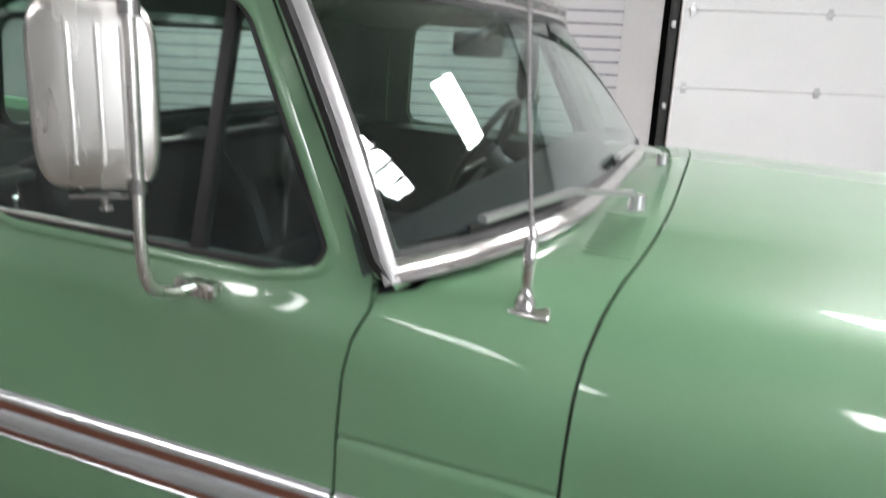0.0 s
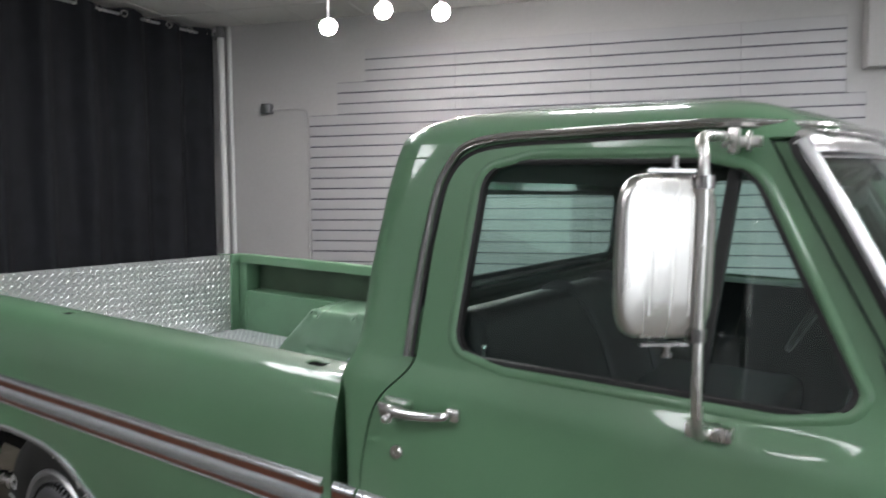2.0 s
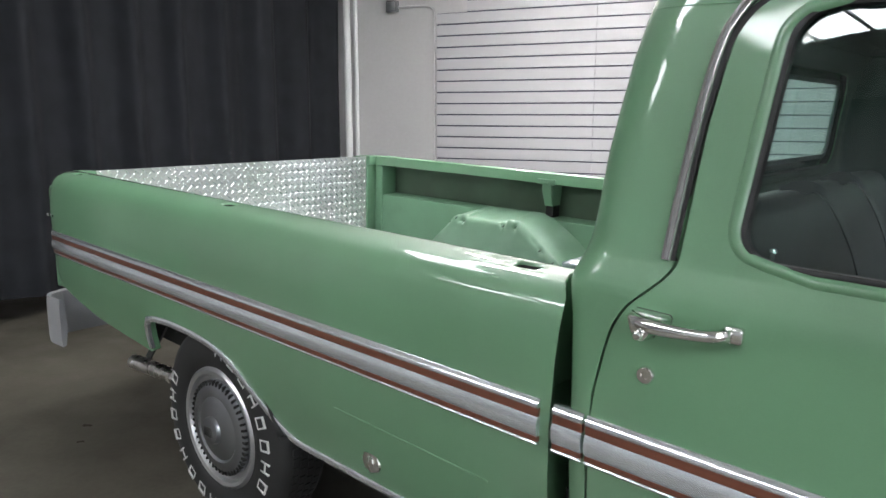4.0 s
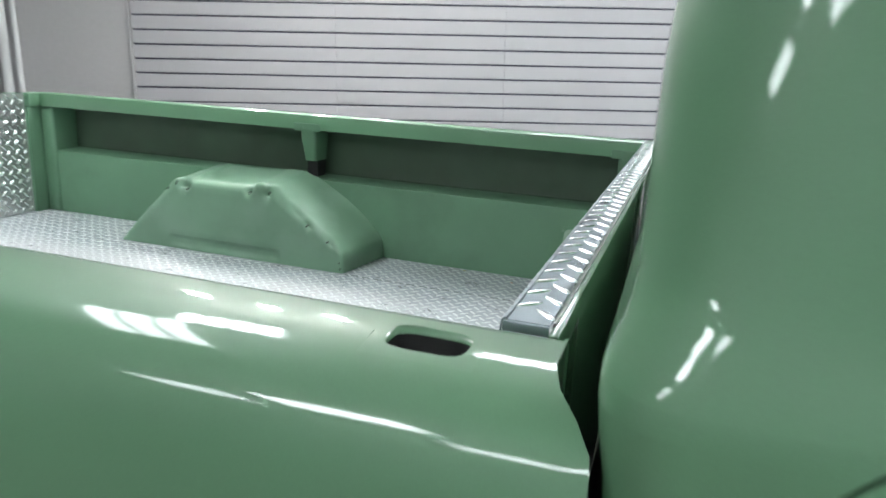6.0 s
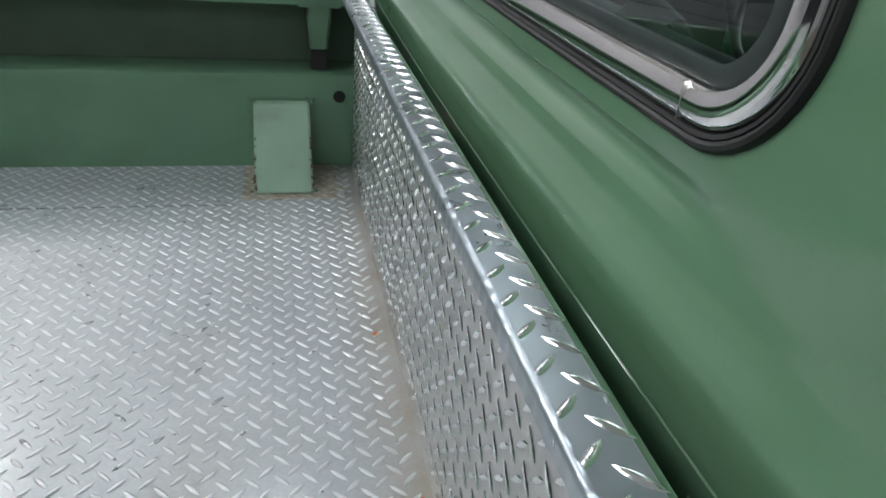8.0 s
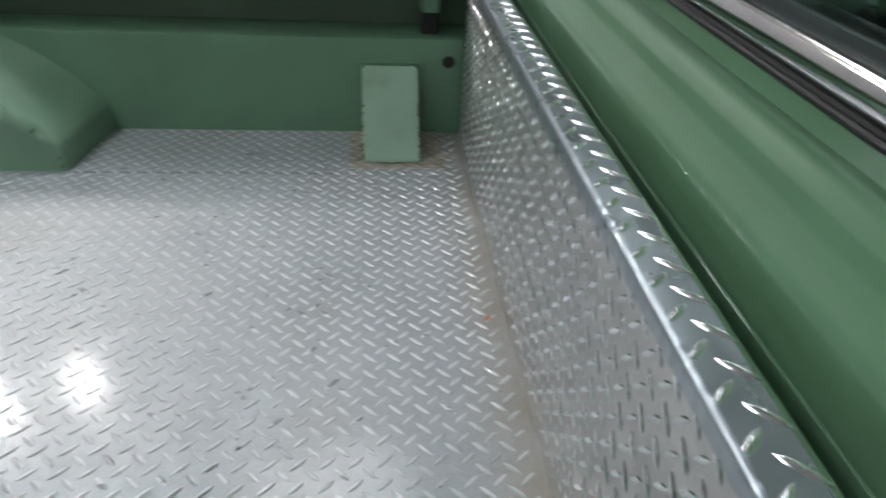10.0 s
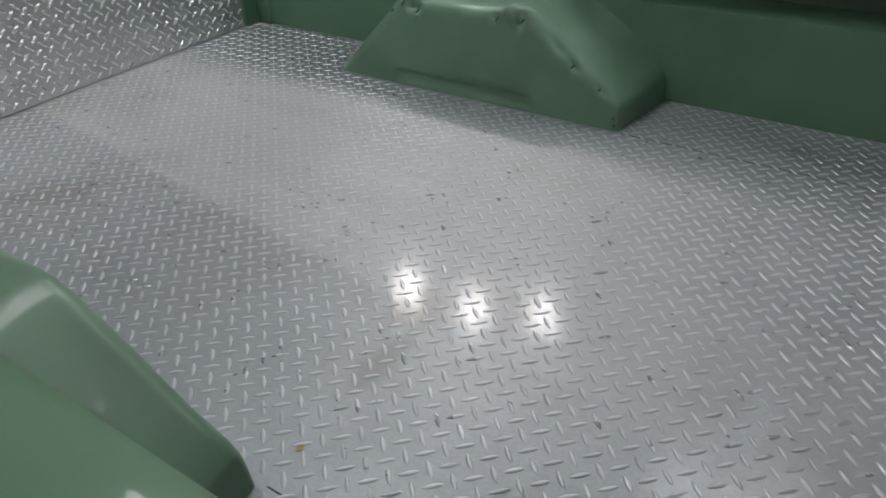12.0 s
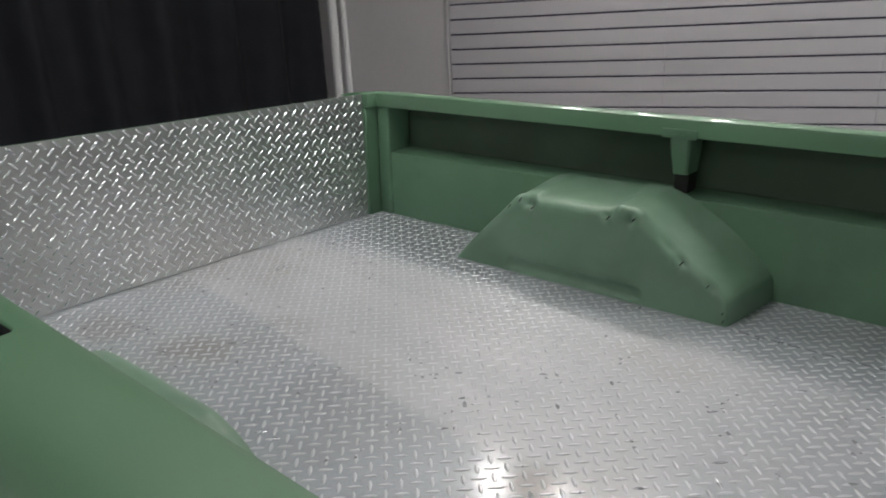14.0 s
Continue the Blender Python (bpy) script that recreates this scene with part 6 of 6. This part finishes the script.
def side_mirror(s):
    t = new("side_mirror")
    t.parent = truck
    tagged(t, "large stainless towing mirror on a tubular arm")
    c = Vector((0.852, s * 1.147, 1.643))
    along = Vector((0.744, s * -0.668 * -1, 0)) if s > 0 else Vector((0.744, 0.668, 0))
    if s > 0:
        along = Vector((0.744, -0.668, 0))
    face = Vector((0.668, s * 0.744, 0))
    up = Vector((0, 0, 1))
    hw, hh, dp = 0.078, 0.125, 0.022
    bm = bmesh.new()
    rows = []
    for f, g in ((0.0, 1.0), (0.008, 1.0), (0.015, 0.97), (0.019, 0.90), (0.021, 0.80), (0.022, 0.5), (0.022, 0.0)):
        ring = []
        for q in range(41):
            a = 2 * math.pi * (q % 40) / 40
            ca, sa = math.cos(a), math.sin(a)
            e = 0.42
            x = hw * math.copysign(abs(ca) ** e, ca)
            z = hh * math.copysign(abs(sa) ** e, sa)
            inset = (1 - g)
            k = max(0.0, 1 - inset * 0.6) if g > 0.7 else g
            ring.append(c + along * (x * k) + up * (z * (1 - (1 - k) * 0.68 if g > 0.7 else k)) + face * (f - 0.004))
        rows.append(ring)
    sheet(bm, rows)
    bmesh.ops.remove_doubles(bm, verts=bm.verts, dist=1e-5)
    bmesh.ops.recalc_face_normals(bm, faces=bm.faces)
    part("housing", bm, STEEL, t, "stainless mirror shell with pressed ribs", smooth=60)
    rb = bmesh.new()
    for o in (-0.028, 0.006, 0.036):
        pts = [c + along * o + up * z + face * 0.0160 for z in zrange(-0.088, 0.090, 8)]
        sweep(rb, pts, [(0.0042, 0.0), (0.0036, 0.003), (-0.002, 0.006), (-0.002, -0.006), (0.0036, -0.003)], side=lambda i: face)
    part("rib", rb, STEEL, t)
    gl = bmesh.new()
    ring = []
    for q in range(40):
        a = 2 * math.pi * q / 40
        ca, sa = math.cos(a), math.sin(a)
        ring.append(gl.verts.new(c + along * (hw * 0.95 * math.copysign(abs(ca) ** 0.42, ca)) + up * (hh * 0.96 * math.copysign(abs(sa) ** 0.42, sa)) - face * 0.0045))
    gl.faces.new(ring)
    bmesh.ops.recalc_face_normals(gl, faces=gl.faces)
    thick(part("glass", gl, MIRROR, t, "mirror glass", smooth=0), 0.003, 1)
    post = c + along * 0.046 + face * 0.028
    bx, by = post.x, post.y
    path = curve_pts([(0.905, s * 1.035, 1.352), (0.902, s * 1.085, 1.358), (bx + 0.004, by, 1.40), (bx, by, 1.55), (bx, by, 1.72), (bx - 0.004, by, 1.792), (bx - 0.012, by - s * 0.022, 1.822), (0.902, s * 1.05, 1.829), (0.906, s * 0.965, 1.829)], 72)
    bm = bmesh.new()
    sweep(bm, path, round_section(0.0088, 12), side=lambda i: (1, 0, 0.2))
    part("arm", bm, STEEL, t, "bent stainless tube")
    ft = boxed(-0.035, 0.040, -0.004, 0.022, -0.012, 0.014, bevel=0.005, m=Matrix.Translation((0.90, s * (flank(1.345) + shoulder(0.90, 1.345) + (0.002 if s > 0 else 0.018)), 1.345)))
    part("foot", ft, STEEL, t)
    tb = bmesh.new()
    box(tb, -0.022, 0.040, -0.011, 0.011, -0.009, 0.009, bevel=0.003, m=Matrix.Translation((0.908, s * 0.955, 1.826)))
    box(tb, -0.008, 0.008, -0.015, 0.015, -0.020, 0.022, bevel=0.003, m=Matrix.Translation((0.908, s * 0.972, 1.826)))
    box(tb, 0.018, 0.026, -0.010, 0.010, -0.017, 0.017, bevel=0.003, m=Matrix.Translation((0.908, s * 0.966, 1.826)))
    part("top_clamp", tb, STEEL, t)
    for z, o in ((1.756, 0.0), (1.528, 0.0)):
        cb = bmesh.new()
        q = Vector((bx, by, z))
        sweep(cb, [q - up * 0.010, q + up * 0.010], round_section(0.0145, 12))
        sweep(cb, [q, q - face * 0.034 - along * 0.012], round_section(0.011, 10))
        sweep(cb, [q - along * 0.012 - face * 0.012 + up * (0.016 if z > 1.6 else -0.016), q - along * 0.085 - face * 0.016 + up * (0.016 if z > 1.6 else -0.016)], [(0.0025, -0.008), (0.0025, 0.008), (-0.0025, 0.008), (-0.0025, -0.008)])
        lathe(cb, [(0.0, 0.016), (0.006, 0.016), (0.006, 0.0), (0.009, 0.0), (0.009, -0.006), (0, -0.006)], 10, "z", q - along * 0.042 - face * 0.014 + up * (0.022 if z > 1.6 else -0.030))
        part("clamp", cb, DRIP, t, "clamp with bolt and wing nut")


for s in (NEAR, FAR):
    side_mirror(s)

an = new("aerial")
an.parent = truck
tagged(an, "chrome aerial on a bevelled chrome base block")
AX, AY, AZ = 1.405, -0.938, 1.378
bm = bmesh.new()
box(bm, -0.040, 0.040, -0.017, 0.017, -0.008, 0.012, bevel=0.0065, segs=3)
bmesh.ops.transform(bm, matrix=Matrix.Translation((AX, AY, AZ)) @ Matrix.Rotation(radians(20), 4, "X"), verts=bm.verts)
part("base", bm, CHROME, an, "bevelled chrome base block", smooth=50)
bm = bmesh.new()
lathe(bm, [(0.018, 0.0), (0.017, 0.010), (0.011, 0.020), (0.0075, 0.036), (0.0095, 0.042), (0.0095, 0.100), (0.007, 0.104), (0.006, 0.12), (0.0, 0.121)], 16, "z", (AX, AY, AZ + 0.008))
part("collar", bm, CHROME, an)
part("mast", tube([(AX, AY, AZ + 0.11), (AX - 0.024, AY + 0.004, AZ + 0.29), (AX - 0.042, AY + 0.008, AZ + 0.457)], 0.0036, 8), DRIP, an)


def wiper(pivot, bend, tip, blade):
    t = new("wiper")
    t.parent = truck
    tagged(t, "bright metal windscreen wiper")
    p, b, q = Vector(pivot), Vector(bend), Vector(tip)
    bm = bmesh.new()
    lathe(bm, [(0.0, 0.03), (0.014, 0.028), (0.016, 0.012), (0.018, -0.03)], 16, "z", p)
    sweep(bm, [p + Vector((0.004, 0, 0.010)), p + Vector((-0.012, -0.01, 0.030)), p.lerp(b, 0.5) + Vector((0, 0, 0.014)), b, b.lerp(q, 0.5), q], [(0.005, -0.008), (0.007, 0), (0.005, 0.008), (-0.005, 0.008), (-0.005, -0.008)])
    part("arm", bm, SATIN, t)
    bl = bmesh.new()
    a, c = (Vector(k) for k in blade)
    sweep(bl, [a.lerp(c, f) for f in (0, 0.25, 0.5, 0.75, 1)], [(0.006, -0.004), (0.008, 0), (0.006, 0.004), (-0.006, 0.002), (-0.006, -0.002)])
    part("blade", bl, RUBBER, t, "black wiper blade")


def on_glass(v, w, lift=0.012):
    return ws_point(v, w) + Vector((0.77, 0, 0.64)) * lift


for near, far, base in ((-0.86, -0.60, -0.46), (-0.13, 0.10, 0.17)):
    pv = Vector((1.500, base, deck(base, 1.5) - 0.002))
    bend = on_glass(far, 0.075, 0.030)
    tip = on_glass(near, 0.085, 0.022)
    wiper(pv, bend, tip, (on_glass(near - 0.02, 0.07), on_glass(far - 0.02, 0.07)))

# cowl louvres
lv = bmesh.new()
for k in range(13):
    y = -0.765 + 0.0195 * k
    box(lv, 1.452, 1.528, y - 0.005, y + 0.005, deck(abs(y), 1.49) - 0.001, deck(abs(y), 1.49) + 0.0009, bevel=0.0008)
part("cowl_louvres", lv, PAINT, truck, "row of raised cowl louvres")

# ---- inside the cab ----
seat = new("bench_seat")
seat.parent = truck
tagged(seat, "black vinyl bench seat")
bm = bmesh.new()
box(bm, 0.30, 0.85, -0.74, 0.74, 0.92, 1.06, bevel=0.04, segs=3)
part("cushion", bm, VINYL, seat)
bm = bmesh.new()
box(bm, -0.07, 0.07, -0.74, 0.74, 0, 0.44, bevel=0.045, segs=3, m=Matrix.Translation((0.30, 0, 1.0)) @ Matrix.Rotation(radians(-12), 4, "Y"))
part("backrest", bm, VINYL, seat)
bm = bmesh.new()
box(bm, 0.32, 0.80, -0.72, 0.72, 0.66, 0.925)
part("seat_base", bm, UNDER, seat, smooth=0)
for y in (-0.18, 0.2):
    bm = bmesh.new()
    sweep(bm, curve_pts([(0.22, y - 0.05, 1.42), (0.30, y - 0.02, 1.44), (0.38, y + 0.02, 1.30), (0.43, y + 0.05, 1.12)], 16), [(0.003, -0.024), (0.003, 0.024), (-0.001, 0.024), (-0.001, -0.024)], side=lambda i: (1, 0, 0.6))
    part("seat_belt", bm, DASH, truck, "dark grey seat belt strap")
bm = bmesh.new()
rows = [[(x, y, z) for y in zrange(-0.93, 0.93, 24)] for x, z in ((1.36, 1.432), (1.20, 1.437), (1.12, 1.430), (1.09, 1.405), (1.10, 1.30), (1.16, 1.15), (1.3, 1.0))]
rows = [[(x - (0.2 * (abs(y) / 0.93) ** 2.6 if k == 0 else 0), y, z) for x, y, z in r] for k, r in enumerate(rows)]
sheet(bm, rows)
thick(part("dashboard", bm, DASH, truck, "dark padded dashboard"), 0.01)
part("toe_board", boxed(1.35, 1.40, -0.92, 0.92, 0.62, 1.40), UNDER, truck, smooth=0)
bm = bmesh.new()
sheet(bm, [[(lerp_table(BACK, z) + 0.05, y, z) for y in zrange(-0.92, 0.92, 8)] for z in (0.65, 1.0, 1.3, 1.405)], False)
part("cab_rear_lining", bm, VINYL, truck, "black rear cab lining")
bm = bmesh.new()
box(bm, 0.16, 0.24, -0.90, 0.90, 1.385, 1.405, bevel=0.006)
part("parcel_ledge", bm, CABIN, truck)
st = new("steering_wheel")
st.parent = truck
st.matrix_basis = Matrix.Translation((0.93, 0.36, 1.40)) @ Matrix.Rotation(radians(-62), 4, "Y")
tagged(st, "black steering wheel")
part("rim", tube([(0.19 * math.cos(a), 0.19 * math.sin(a), 0) for a in [2 * math.pi * k / 40 for k in range(40)]], 0.012, 10, True), RUBBER, st)
for a in (0.3, math.pi - 0.3, -math.pi / 2):
    part("spoke", tube([(0, 0, -0.03), (0.18 * math.cos(a + math.pi / 2), 0.18 * math.sin(a + math.pi / 2), 0)], 0.01, 8), RUBBER, st)
bm = bmesh.new()
lathe(bm, [(0, 0.0), (0.04, -0.005), (0.045, -0.03), (0.03, -0.05), (0.03, -0.35), (0, -0.35)], 16, "z")
part("column", bm, DASH, st)
rv = new("rear_view_mirror")
rv.parent = truck
tagged(rv, "dark rear-view mirror on a short stalk")
part("shell", boxed(-0.012, 0.012, -0.11, 0.11, -0.028, 0.028, bevel=0.01, segs=3, m=Matrix.Translation((1.01, -0.03, 1.735)) @ Matrix.Rotation(radians(-15), 4, "Z")), DASH, rv)
part("stalk", tube([(1.02, -0.02, 1.745), (1.06, 0.0, 1.80), (1.07, 0.0, 1.842)], 0.007, 8), DASH, rv)
for s in (NEAR, FAR):
    part("sun_visor", boxed(-0.006, 0.006, -0.22, 0.22, -0.07, 0.07, bevel=0.005, m=Matrix.Translation((0.99, s * 0.50, 1.80)) @ Matrix.Rotation(radians(58), 4, "Y")), CABIN, truck, "dark sun visor")


# ---- scraps lying in the bed ----
def leaf(x, y, a, size, mat, lab):
    m = TRUCK @ pose(x, y, 0.8012, 4, 3, a)
    t = bmesh.new()
    n = 8
    mid = [t.verts.new((size * (k / n - 0.5), 0.0, 0.0)) for k in range(n + 1)]
    for sgn in (1, -1):
        edge = [mid[0]] + [t.verts.new((size * (k / n - 0.5), sgn * size * 0.24 * math.sin(math.pi * k / n) * (1 + 0.25 * math.sin(k * 5 + sgn)), size * 0.10 * math.sin(math.pi * k / n))) for k in range(1, n)] + [mid[n]]
        for k in range(n):
            f = [mid[k], mid[k + 1], edge[k + 1], edge[k]]
            f = [v for q, v in enumerate(f) if v not in f[:q]]
            t.faces.new(f if sgn < 0 else f[::-1])
    ob = part("leaf", t, mat, None, "", 60)
    ob.matrix_world = m
    thick(ob, 0.0006, 0)
    tagged(ob, lab, "leaf", "leaf scraps in the bed")


for x, y, a, size, mat in ((-0.019, 0.049, 20, 0.020, LEAF), (-0.004, -0.352, 70, 0.018, LEAF), (-0.931, -0.556, 80, 0.018, LEAF_GREEN), (-0.583, 0.862, 10, 0.014, LEAF_GREEN),
                           (-0.06, 0.79, 40, 0.016, LEAF_GREEN), (-0.03, 0.72, -30, 0.018, LEAF_GREEN), (-0.055, 0.845, 10, 0.014, LEAF), (-0.40, 0.802, 15, 0.012, LEAF), (-2.20, 0.176, 30, 0.012, LEAF_GREEN)):
    leaf(x, y, a, size, mat, "small dry orange leaf on the bed floor" if mat is LEAF else "small yellow-green leaf scrap on the bed floor")
